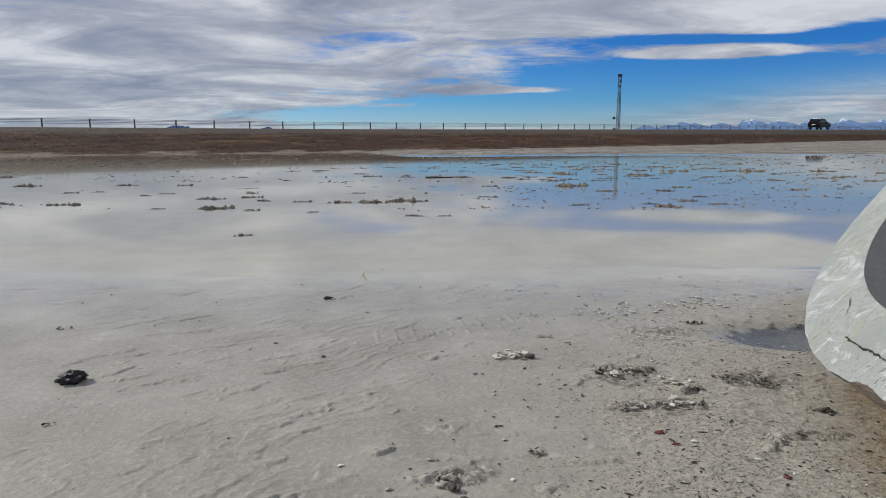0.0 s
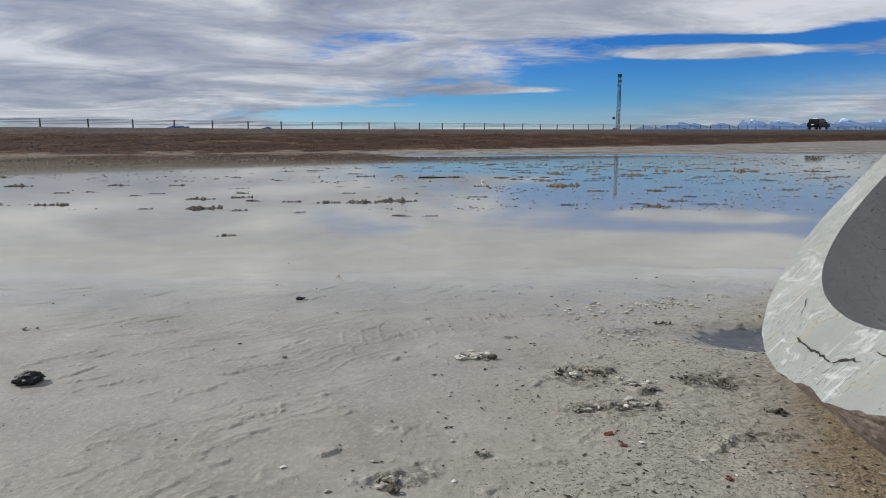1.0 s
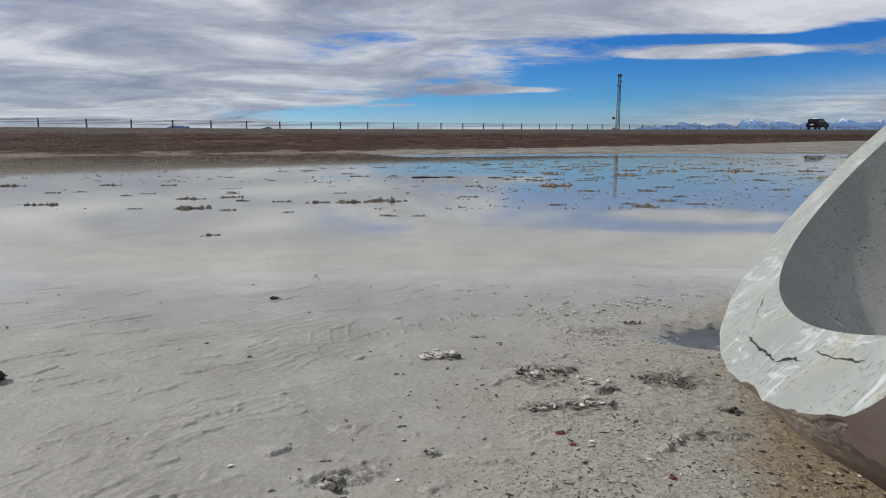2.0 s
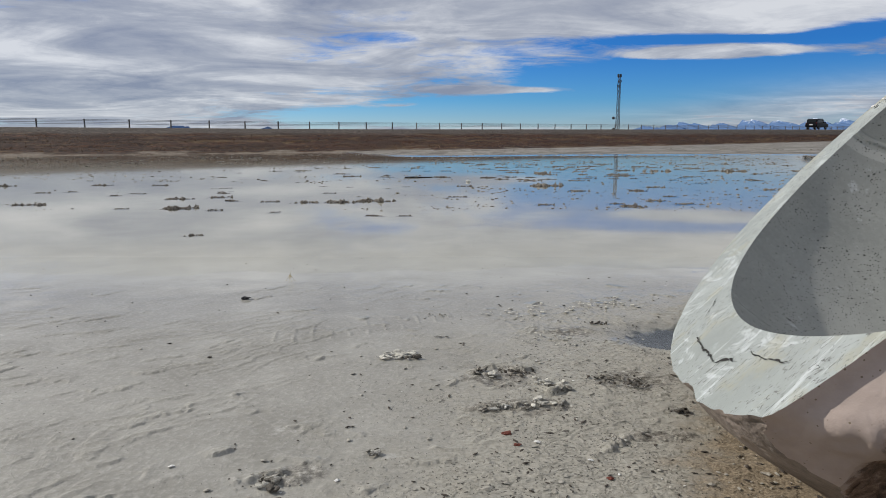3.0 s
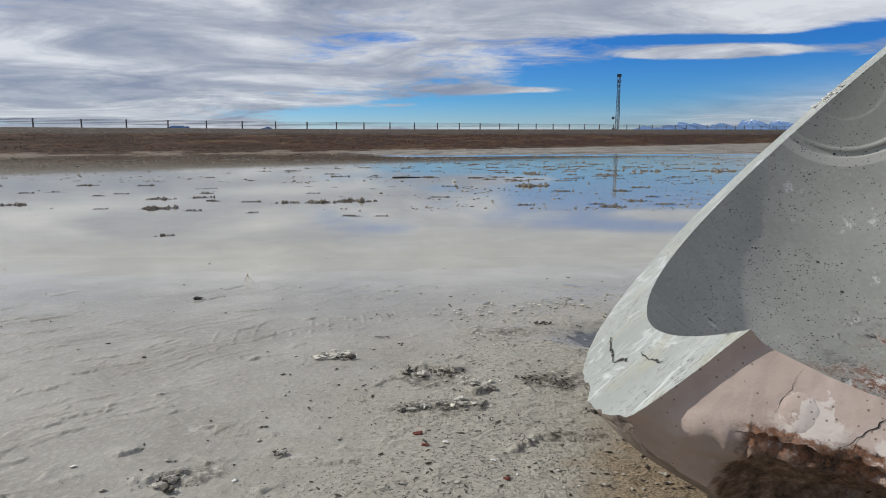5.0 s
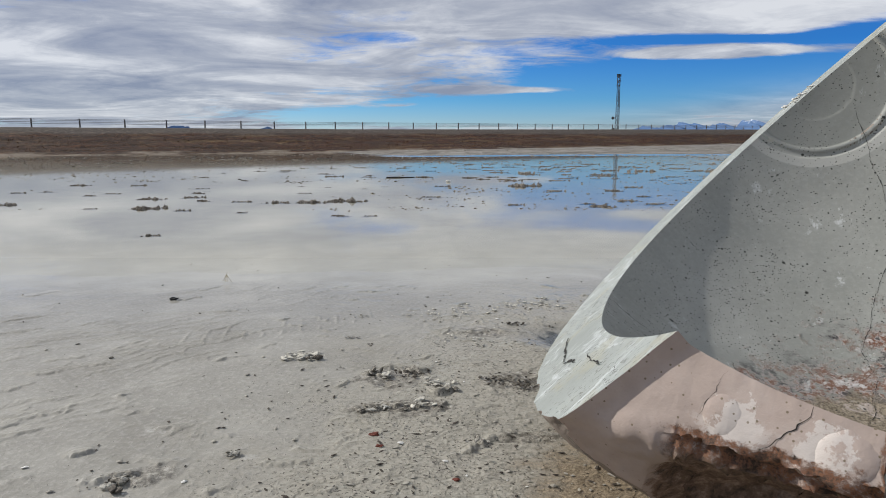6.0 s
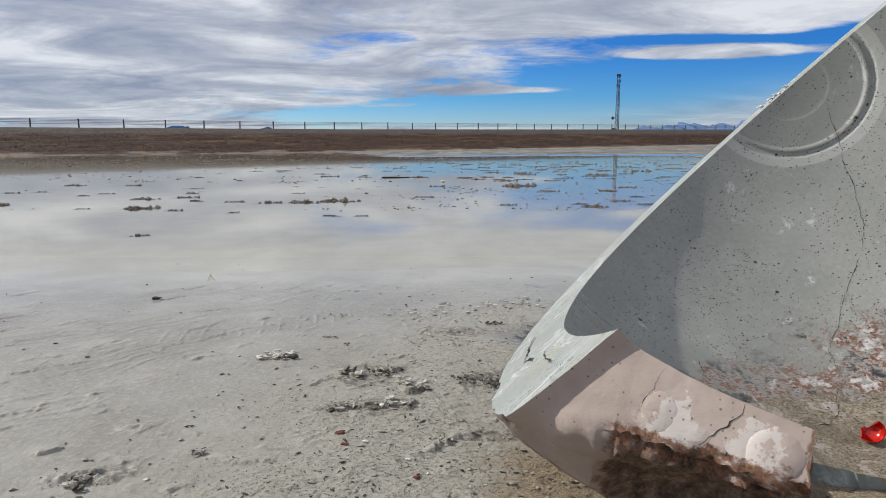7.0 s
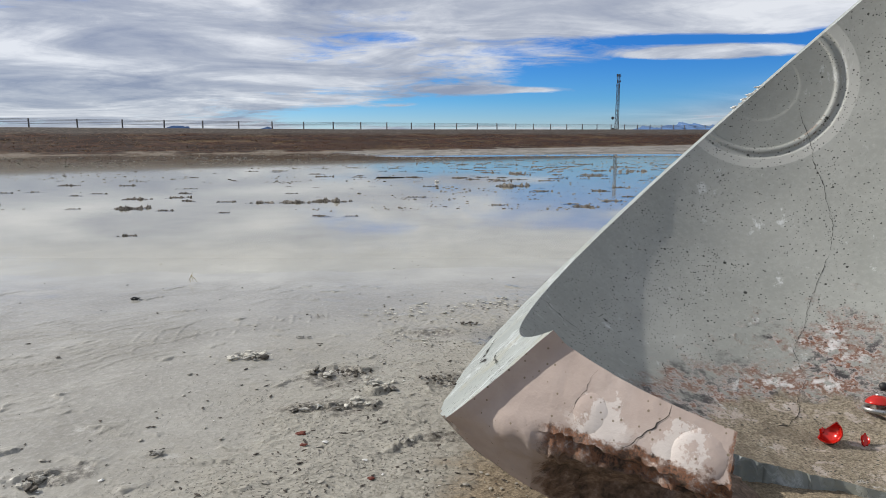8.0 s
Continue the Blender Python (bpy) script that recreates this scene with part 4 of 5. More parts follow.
inner_crack([(-175.4, 8.1), (-171.8, 14.9), (-168.9, 18.4), (-165.8, 23.8), (-159.2, 31.2), (-152.5, 34.8)], 0.0010)
inner_crack([(-152.5, 34.8), (-140.2, 37.5), (-129.3, 39.8), (-120.9, 40.0), (-112.9, 43.0)], 0.0010)
inner_crack([(-112.9, 43.6), (-105.4, 42.5), (-98.0, 42.7), (-93.3, 40.9), (-90.5, 38.0)], 0.0015)
inner_crack([(-97.3, 0.4), (-96.2, 4.2), (-96.0, 8.6)], 0.0014)
inner_crack([(-101.4, 21.5), (-97.4, 23.0)], 0.0022)
rim_crack([(-101.9, 1.107), (-97.9, 1.122), (-95.3, 1.145)], 0.0022)
rim_crack([(-89.2, 1.177), (-83.3, 1.173), (-78.7, 1.172), (-75.3, 1.184)], 0.0044)
rim_crack([(-75.3, 1.184), (-73.6, 1.166), (-72.4, 1.157), (-69.8, 1.161)], 0.0050)
rim_crack([(-69.9, 1.125), (-67.2, 1.135), (-64.4, 1.139), (-60.7, 1.149), (-59.4, 1.145)], 0.0026)
rim_crack([(-61.9, 1.221), (-61.4, 1.208)], 0.0026)
rim_crack([(-56.0, 1.140), (-55.3, 1.164), (-52.9, 1.188)], 0.0007)
FACE_N = Vector((-0.6, -0.704, 0.38)).normalized()
for stops, wide in ((((-0.047, 0.465), (-0.055, 0.440), (-0.066, 0.416), (-0.076, 0.377)), 0.0007), (((0.079, 0.448), (0.074, 0.430), (0.063, 0.408), (0.046, 0.391), (0.030, 0.377), (0.021, 0.369), (0.014, 0.359)), 0.0019)):
    line = [fracture_at(a, b, 0.003) for a, b in stops]
    crack(line, [FACE_N] * len(line), wide, 0.002)

WHITE = plain("white mortar", (0.68, 0.67, 0.64), 0.9, 0, 0.2, 40, 0.6, 150)


def lump(name, at, size, mat, seed, squash=(1, 1, 1), rough=0.25, level=3):
    """A rounded irregular lump."""
    bm = bmesh.new()
    bmesh.ops.create_icosphere(bm, subdivisions=level, radius=1)
    for v in bm.verts:
        k = 1 + rough * noise.fractal(v.co * 1.3 + Vector((seed, 0, seed)), 0.8, 2, 4)
        v.co = Vector((v.co.x * squash[0], v.co.y * squash[1], v.co.z * squash[2])) * k * size
    ob = part(name, bm, mat, None, "", True)
    ob.location = at
    return ob


for s, z, r in ((-0.042, 0.402, 0.036), (0.128, 0.386, 0.044)):
    o = lump("boss", (0, 0, 0), r, bpy.data.materials["pinkish broken concrete"], s * 40, (1, 1, 0.26), 0.10, 4)
    o.matrix_basis = Matrix.Translation(fracture_at(s, z, -0.05 * r)) @ FACE_N.to_track_quat("Z", "Y").to_matrix().to_4x4()
    on_shell(o, "", "rounded stone set in the broken concrete")
for k in range(14):
    a = radians(-169.5 - 0.36 * k + 0.3 * math.sin(k * 2.3))
    o = lump("mortar_crumb", RIM_AT + (RIM_U * math.cos(a) + RIM_V * math.sin(a)) * (1.09 + 0.021 * ((k * 5) % 7)) + RIM_N * 0.0005, (0.0035, 0.006, 0.0045, 0.0095)[(k * 7) % 4], WHITE, k * 3.3, (1.7, 1.1, 0.45), 0.9, 3)
    on_shell(o, "", "white mortar crumb stuck to the rim")


# ---- broken red glass ornaments in the hollow ----
def make_red(n):
    at = n.add("ShaderNodeTexCoord").outputs["Object"]
    col = n.mix(n.noise(at, 60, 3), (0.50, 0.008, 0.008), (0.62, 0.03, 0.015))
    return surface(n, col, 0.18, 0.35, None, 0.6, 0.6, 0.05)


RED = material("red mirrored glass", make_red)
CHROME = plain("tarnished tin", (0.45, 0.45, 0.44), 0.35, 0.9, 0.2, 40)
SOOT = plain("black rubber", (0.015, 0.015, 0.016), 0.6, 0, 0.3, 30)


def glass_bowl(name, radius, a0, a1, ragged, seed, gap=None):
    """A thin round shell between the angles a0 and a1 from its pole, with a ragged edge."""
    verts, faces = [], []
    n, m = 40, 10
    for skin in (0, 1):
        for j in range(m + 1):
            for i in range(n):
                turn = 2 * math.pi * i / n
                end = a1 + ragged * noise.fractal(Vector((math.cos(turn) * 1.4 + seed, math.sin(turn) * 1.4, seed)), 0.8, 2, 4)
                if gap is not None and math.cos(turn - gap) > 0.25:
                    end = min(end, 0.35 + 0.2 * noise.noise(Vector((turn * 3, seed, 0))))
                a = a0 + (end - a0) * j / m
                r = radius - 0.0016 * skin
                verts.append((r * math.sin(a) * math.cos(turn), r * math.sin(a) * math.sin(turn), r - r * math.cos(a) if not skin else radius - r * math.cos(a)))
    block = n * (m + 1)
    for skin in (0, 1):
        for j in range(m):
            for i in range(n):
                a, b = skin * block + j * n + i, skin * block + j * n + (i + 1) % n
                faces.append((a, b, b + n, a + n))
    for j in (0, m):
        for i in range(n):
            a, b = j * n + i, j * n + (i + 1) % n
            faces.append((a, b, b + block, a + block))
    return mesh_object(name, verts, faces, RED, None, True)


ball = glass_bowl("broken_ornament", 0.031, 0.0, 1.75, 0.5, 2.0, 2.0)
ball.matrix_basis = pose(1.918, 1.562, 0.106, 62, -12, 0) @ pose(0, 0, -0.031)
tagged(ball, "broken red glass ornament ball lying open on dirt", "ornament", "red ornaments")
shard = glass_bowl("ornament_shard", 0.030, 0.1, 0.65, 0.25, 5.0)
shard.matrix_basis = pose(2.002, 1.555, 0.083, 20, -40, 60) @ Matrix.Diagonal((1, 0.5, 1, 1))
tagged(shard, "small curved shard of red glass on dirt", "glass shard", "red ornaments")
half = new("ornament_half")
half.matrix_basis = pose(2.108, 1.668, 0.109, -8, 3, 10)
tagged(half, "upper half of a red glass ornament with tin edge and hole", "ornament", "red ornaments")
o = glass_bowl("dome", 0.036, 0.16, 1.15, 0.03, 7.0)
o.parent, o.matrix_basis = half, pose(0, 0, 0.047, 180)


def hoop(radius, thick, z):
    """A closed ring of round section."""
    bm = bmesh.new()
    rings = []
    for k in range(40):
        a = 2 * math.pi * k / 40
        rings.append([bm.verts.new(((radius + thick * math.cos(b)) * math.cos(a), (radius + thick * math.cos(b)) * math.sin(a), z + thick * 1.2 * math.sin(b))) for b in (i * math.pi / 4 for i in range(8))])
    for k in range(40):
        for i in range(8):
            bm.faces.new((rings[k][i], rings[(k + 1) % 40][i], rings[(k + 1) % 40][(i + 1) % 8], rings[k][(i + 1) % 8]))
    return bm


part("tin_edge", hoop(0.0335, 0.0055, 0.009), CHROME, half, "dull tin ring", True)
part("neck_ring", hoop(0.0068, 0.0022, 0.0470), CHROME, half, "tin neck ring", True)
o = lump("dark_pebble", (2.165, 1.742, 0.152), 0.012, SOOT, 4.0, (1, 1, 1), 0.15, 2)
tagged(o, "small round black pebble lying in the hollow", "pebble")
# ---- rocks, clods and litter on the mud ----
LAVA = plain("black slag", (0.022, 0.021, 0.022), 0.55, 0, 0.6, 50, 0.9, 120)


def make_clod(n):
    at = place(n)
    info = n.add("ShaderNodeObjectInfo").outputs["Random"]
    col = n.ramp(n.noise(at, 26, 5, 0.7), (0.36, (0.05, 0.042, 0.034)), (0.47, (0.19, 0.165, 0.135)), (0.60, (0.44, 0.40, 0.34)))
    col = n.mix(n.math("MULTIPLY", info, 0.55), col, (0.20, 0.165, 0.125))
    return surface(n, col, 0.8, 0, n.bump(n.noise(at, 60, 5, 0.7), 0.8, 0.01), 0.35, 0.15, 0.3)


CLOD = material("clotted grey brown mud", make_clod)


def clod_mesh(seed, lumps):
    """A string of crumbs and lumps of mud, about one metre long and low."""
    rnd = random.Random(seed)
    tops = []
    for k in range(lumps):
        r = 0.012 + 0.070 * rnd.random() ** 2.8
        tops.append((rnd.gauss(0, 0.24), rnd.gauss(0, 0.075), r * rnd.uniform(0.8, 1.5), r * rnd.uniform(0.7, 1.3), r * rnd.uniform(0.35, 0.9)))
    n, m = 110, 46
    gx, gy = np.meshgrid(np.linspace(-0.62, 0.62, n), np.linspace(-0.27, 0.27, m), indexing="ij")
    warp, grit = bumps(gx, gy, 12.0, 4, seed), bumps(gx, gy, 40.0, 3, seed + 3)
    h = np.full(gx.shape, -0.06)
    for a, b, rx, ry, t in tops:
        d = ((gx - a) / rx) ** 2 + ((gy - b) / ry) ** 2 + 1.6 * warp
        h = np.maximum(h, np.where(d < 1, t * np.sqrt(np.clip(1 - d, 0, 1)) * (1 + 1.4 * grit) - 0.006, -0.06))
    i = np.arange(n * m).reshape(n, m)
    faces = np.c_[i[:-1, :-1].ravel(), i[1:, :-1].ravel(), i[1:, 1:].ravel(), i[:-1, 1:].ravel()]
    data = bpy.data.meshes.new("mud_clod")
    data.from_pydata(np.c_[gx.ravel(), gy.ravel(), h.ravel()].tolist(), [], faces.tolist())
    data.materials.append(CLOD)
    return data


CLODS = [clod_mesh(int(11.3 * k) + 1, 26 + 8 * k) for k in range(7)]


def clod(x, y, long, kind, turn=0.0, tall=1.0):
    o = new("mud_clod", CLODS[kind % len(CLODS)])
    z = max(0.0, float(ground_level(np.array(x), np.array(y))))
    o.matrix_basis = Matrix.Translation((x, y, z - 0.002)) @ pose(0, 0, 0, 0, 0, turn) @ Matrix.Diagonal((long, long * 1.2, long * tall * 1.0, 1))
    return tagged(o, "crumbly clod of grey brown mud standing out of the water", "mud clod", "mud clods")


# x, y and length of the larger clods in the water
for k, (x, y, w) in enumerate(((-4.57, 8.07, 0.42), (-5.08, 10.0, 0.22), (-4.13, 9.35, 0.17), (-3.03, 8.85, 0.36), (-2.64, 7.65, 0.40), (-2.14, 7.5, 0.16),
                               (-2.27, 8.6, 0.18), (-1.78, 8.5, 0.26), (-1.27, 8.4, 0.40), (-0.89, 8.4, 0.40), (-0.43, 8.55, 0.50), (-1.43, 7.3, 0.12),
                               (-3.25, 7.65, 0.14), (-0.29, 6.98, 0.18), (0.01, 6.98, 0.14), (-1.66, 5.58, 0.21), (-5.4, 8.2, 0.32), (-6.8, 11.1, 0.4),
                               (2.05, 11.1, 0.62), (2.45, 10.1, 0.26), (1.31, 13.3, 0.30), (0.75, 11.1, 0.28), (2.55, 8.25, 0.26), (2.63, 7.9, 0.32),
                               (3.13, 8.6, 0.30), (3.35, 8.2, 0.22), (1.63, 8.1, 0.20), (0.42, 13.5, 0.34), (5.3, 15.7, 0.75), (7.1, 15.7, 0.9))):
    clod(x, y, w, k, random.uniform(-8, 8), random.uniform(0.75, 1.15))
rnd = random.Random(5)
for k in range(255):
    y = 9.0 + 15.5 * rnd.random() ** 1.15
    x = y * rnd.uniform(-0.70, 0.66)
    if rnd.random() < 0.5:
        y = rnd.uniform(12.5, 20.0)
        x = y * rnd.uniform(0.10, 0.60)
    clod(x, y, (0.05 + 0.27 * rnd.random() ** 1.5) * (0.6 + y / 20), rnd.randrange(7), rnd.uniform(-15, 15), rnd.uniform(0.5, 1.1))
for x, y, r, seed in ((-1.215, 2.115, 0.036, 1.0), (-0.575, 3.29, 0.0145, 6.0)):
    o = lump("black_rock", (x, y, float(ground_level(np.array(x), np.array(y))) + r * 0.42), r, LAVA, seed + 2.0, (1.3, 0.85, 0.55), 0.5, 4)
    o.rotation_euler[2] = 0.25
    tagged(o, "rough black slag stone lying on the wet mud", "rock", "black stones")

# crumbled heaps in the trodden mud: x, y, length, height, pale
def make_torn(n):
    at = place(n)
    f = n.noise(at, 34, 6, 0.72)
    col = n.ramp(f, (0.38, (0.05, 0.042, 0.032)), (0.46, (0.16, 0.145, 0.118)), (0.54, (0.34, 0.325, 0.285)), (0.66, (0.62, 0.61, 0.56)))
    return surface(n, col, 0.85, 0, n.bump(n.noise(at, 110, 5, 0.7), 0.9, 0.008), 0.3)


TORN = material("torn up grey mud", make_torn)
PALE_MUD = plain("salt-crusted pale mud", (0.48, 0.46, 0.40), 0.85, 0, 0.45, 40, 0.6, 120, True)


def slab(verts, faces, at, size, thick, turn, tilt, rnd):
    """Adds one angular broken plate of crust, tilted, to the lists."""
    n = rnd.randrange(6, 9)
    m = Matrix.Translation(at) @ Matrix.Rotation(turn, 4, "Z") @ Matrix.Rotation(tilt, 4, "X")
    ring = [(math.cos(2 * math.pi * k / n + rnd.uniform(-0.25, 0.25)) * size * rnd.uniform(0.65, 1.2), math.sin(2 * math.pi * k / n) * size * rnd.uniform(0.45, 0.85)) for k in range(n)]
    first = len(verts)
    for lift, grow in ((0.0, 0.86), (thick * 0.45, 1.0), (thick, 0.90)):
        verts.extend(m @ Vector((a * grow, b * grow, lift + thick * rnd.uniform(-0.22, 0.22))) for a, b in ring)
    verts.append(m @ Vector((0, 0, thick * 1.25)))
    verts.append(m @ Vector((0, 0, -thick * 0.1)))
    for k in range(n):
        j = (k + 1) % n
        for low in (0, n):
            faces.append((first + low + k, first + low + j, first + low + n + j, first + low + n + k))
        faces.append((first + 2 * n + k, first + 2 * n + j, first + 3 * n))
        faces.append((first + j, first + k, first + 3 * n + 1))


PLATES = {}


def crust_heap(x, y, wide, deep, count, size, mat, seed, label, steep=0.6):
    """A loose heap of broken plates of crust; fine dark crumbs lie joined."""
    rnd = random.Random(seed)
    z = float(ground_level(np.array(x), np.array(y))) + 0.004
    spots = []
    for k in range(count):
        r = size * (0.18 + 0.82 * rnd.random() ** 2.2)
        spots.append((Vector((rnd.gauss(0, 0.42) * wide / 2, rnd.gauss(0, 0.42) * deep / 2, r * 0.10)), r, rnd.uniform(0, 6.28), rnd.gauss(0, steep)))
    if mat == DARK_MUD:
        verts, faces = [], []
        for at, r, turn, tilt in spots:
            slab(verts, faces, at, r, r * rnd.uniform(0.30, 0.6), turn, tilt, rnd)
        ob = mesh_object("silt_crumbs", verts, faces, mat)
        ob.location = x, y, z
        return tagged(ob, label, "mud crumbs", "", "stuff")
    if mat.name not in PLATES:
        PLATES[mat.name] = []
        for k in range(10):
            verts, faces = [], []
            slab(verts, faces, Vector((0, 0, 0)), 1.0, rnd.uniform(0.20, 0.40), 0.0, 0.0, rnd)
            data = bpy.data.meshes.new("crust_plate")
            data.from_pydata(verts, [], faces)
            data.materials.append(mat)
            PLATES[mat.name].append(data)
    root = new("mud_clod")
    root.location = x, y, z
    for at, r, turn, tilt in spots:
        o = new("crust_plate", rnd.choice(PLATES[mat.name]))
        o.parent = root
        o.matrix_basis = Matrix.Translation(at) @ Matrix.Rotation(turn, 4, "Z") @ Matrix.Rotation(tilt, 4, "X") @ Matrix.Scale(r, 4)
    return tagged(root, label, "mud clod", "crust clods")


DARK_MUD = plain("dark silty mud", (0.085, 0.073, 0.056), 0.8, 0, 0.6, 40, 0.6, 120, True)
DULL = "broken plates of grey mud crust on the flat"
SALTY = "whitish salt-crusted clod of mud on the flat"
BLACKISH = "dark silty crumbs of mud on the crusted flat"
for row in ((0.25, 2.385, 0.14, 0.12, 70, 0.017, PALE_MUD, 1, SALTY, 0.16), (0.315, 2.352, 0.05, 0.03, 8, 0.016, DARK_MUD, 2, BLACKISH), (0.173, 2.367, 0.01, 0.01, 2, 0.011, DARK_MUD, 3, BLACKISH),
            (0.53, 2.205, 0.06, 0.05, 9, 0.024, TORN, 4, DULL), (0.575, 2.17, 0.05, 0.05, 12, 0.018, PALE_MUD, 5, SALTY, 0.3), (0.66, 2.20, 0.16, 0.11, 70, 0.009, DARK_MUD, 6, BLACKISH),
            (0.77, 2.03, 0.10, 0.06, 18, 0.021, TORN, 7, DULL), (0.74, 2.09, 0.12, 0.11, 36, 0.015, PALE_MUD, 8, SALTY, 0.2), (0.53, 1.868, 0.05, 0.03, 8, 0.018, TORN, 9, DULL),
            (0.61, 1.895, 0.19, 0.05, 30, 0.017, TORN, 10, DULL, 0.4), (0.70, 1.925, 0.09, 0.07, 26, 0.015, PALE_MUD, 11, SALTY, 0.2), (0.765, 1.898, 0.02, 0.02, 3, 0.024, TORN, 12, DULL, 1.1),
            (0.99, 2.11, 0.20, 0.13, 90, 0.009, DARK_MUD, 13, BLACKISH), (1.04, 2.05, 0.13, 0.07, 50, 0.009, DARK_MUD, 14, BLACKISH), (1.07, 2.815, 0.13, 0.06, 40, 0.009, DARK_MUD, 15, BLACKISH),
            (1.085, 1.845, 0.04, 0.03, 7, 0.030, TORN, 16, DULL, 1.0), (1.095, 1.832, 0.04, 0.03, 8, 0.018, DARK_MUD, 17, BLACKISH), (0.885, 1.66, 0.15, 0.04, 12, 0.022, TORN, 18, DULL),
            (-0.01, 1.485, 0.11, 0.06, 16, 0.022, TORN, 19, DULL, 0.4), (0.0, 1.455, 0.07, 0.05, 16, 0.014, PALE_MUD, 20, SALTY, 0.5), (0.02, 1.43, 0.04, 0.02, 7, 0.015, DARK_MUD, 21, BLACKISH),
            (0.244, 1.605, 0.05, 0.02, 8, 0.014, TORN, 22, DULL), (0.40, 2.62, 0.07, 0.03, 12, 0.010, TORN, 23, DULL), (-0.44, 2.36, 0.04, 0.02, 7, 0.010, DARK_MUD, 24, BLACKISH),
            (-1.10, 1.78, 0.05, 0.03, 12, 0.010, DARK_MUD, 25, BLACKISH), (0.40, 2.95, 0.16, 0.05, 24, 0.009, TORN, 26, DULL), (0.75, 3.0, 0.4, 0.25, 60, 0.014, PALE_MUD, 27, SALTY, 0.15), (1.15, 3.15, 0.5, 0.30, 80, 0.016, PALE_MUD, 28, SALTY, 0.15), (0.85, 2.6, 0.4, 0.3, 50, 0.012, PALE_MUD, 30, SALTY, 0.15)):
    crust_heap(*row)
o = crust_heap(-1.595, 2.73, 0.09, 0.05, 22, 0.011, TORN, 29, "low ring of grey mud crumbs on the wet flat")
BRICK = plain("red brick fragment", (0.17, 0.045, 0.028), 0.85, 0, 0.5, 60, 0.6, 150)
for x, y, r, seed in ((0.583, 1.715, 0.011, 1.5), (0.605, 1.645, 0.008, 3.5), (0.80, 1.46, 0.008, 6.5)):
    o = lump("brick_chip", (x, y, float(ground_level(np.array(x), np.array(y))) + r * 0.35), r, BRICK, seed, (1.5, 0.9, 0.7), 0.6, 3)
    o.scale = (0.8, 0.8, 0.5)
    tagged(o, "small dull red brick chip lying on the mud", "brick chip", "brick chips")


def make_stick():
    bm = bmesh.new()
    pts = [Vector((-0.34 + 0.09 * k, 13.3 + 0.02 * k, 0.006 + 0.005 * math.sin(k * 0.9))) for k in range(7)]
    for p, q in zip(pts, pts[1:]):
        rod(bm, p, q, 0.013, 7)
    ob = part("drift_stick", bm, plain("black wet wood", (0.02, 0.017, 0.014), 0.6, 0, 0.4, 8))
    tagged(ob, "thin dark stick lying in the shallow water", "stick")
    o = lump("crumpled_scrap", (0.86, 12.1, 0.012), 0.03, WHITE, 8.0, (1.2, 0.9, 0.8), 0.5, 3)
    tagged(o, "small crumpled white scrap lying in the shallow water", "litter scrap")


make_stick()


def make_far_crumbs():
    """Countless small crumbs and low strings of mud in the shallows and along the far shore."""
    rnd = random.Random(77)
    verts, faces = [], []
    for k in range(5200):
        y = 7.5 + 22 * rnd.random() ** 1.2
        if k % 3 == 0:
            y = rnd.uniform(19, 40)
        x = y * rnd.uniform(-0.72, 0.75)
        if noise.fractal(Vector((x * 0.22, y * 0.5, 4)), 0.8, 2, 4) + 0.25 * float(smooth01(np.array(x / y), -0.2, 0.3)) < 0.12:
            continue
        z = max(0.0, float(ground_level(np.array(x), np.array(y))))
        for _ in range(rnd.randrange(1, 5)):
            r = (0.007 + 0.026 * rnd.random() ** 3) * (0.5 + y / 24)
            slab(verts, faces, Vector((x + rnd.gauss(0, 0.10) * (y / 10), y + rnd.gauss(0, 0.05), z - r * 0.1)), r, r * (rnd.uniform(0.2, 0.45) if y < 19 else rnd.uniform(0.25, 0.5)), rnd.uniform(0, 6.28), rnd.gauss(0, 0.2), rnd)
    tagged(mesh_object("mud_crumbs_in_water", verts, faces, CLOD), "scattered low crumbs of grey brown mud in shallow water", "mud crumbs", "", "stuff")


make_far_crumbs()


def make_twig():
    root = new("dry_sprig")
    root.location, root.scale = (-0.447, 3.72, 0.006), (0.72, 0.72, 0.72)
    tagged(root, "small dry yellowish plant sprig standing in wet mud", "plant")
    straw = plain("dry straw", (0.42, 0.31, 0.09), 0.8, 0, 0.3, 20)
    for a, tilt, long in ((20, 32, 0.075), (150, 36, 0.07), (265, 30, 0.072), (330, 14, 0.06)):
        way = Vector((math.cos(radians(a)) * math.sin(radians(tilt)), math.sin(radians(a)) * math.sin(radians(tilt)), -math.cos(radians(tilt))))
        bm = bmesh.new()
        rod(bm, (0, 0, 0.062), Vector((0, 0, 0.062)) + way * long * 0.95, 0.0016, 5, 0.0011)
        part("stalk", bm, straw, root)
    bm = bmesh.new()
    rod(bm, (0, 0, 0.058), (0.008, 0.004, 0.085), 0.0017, 5, 0.0008)
    part("tip", bm, straw, root)


make_twig()


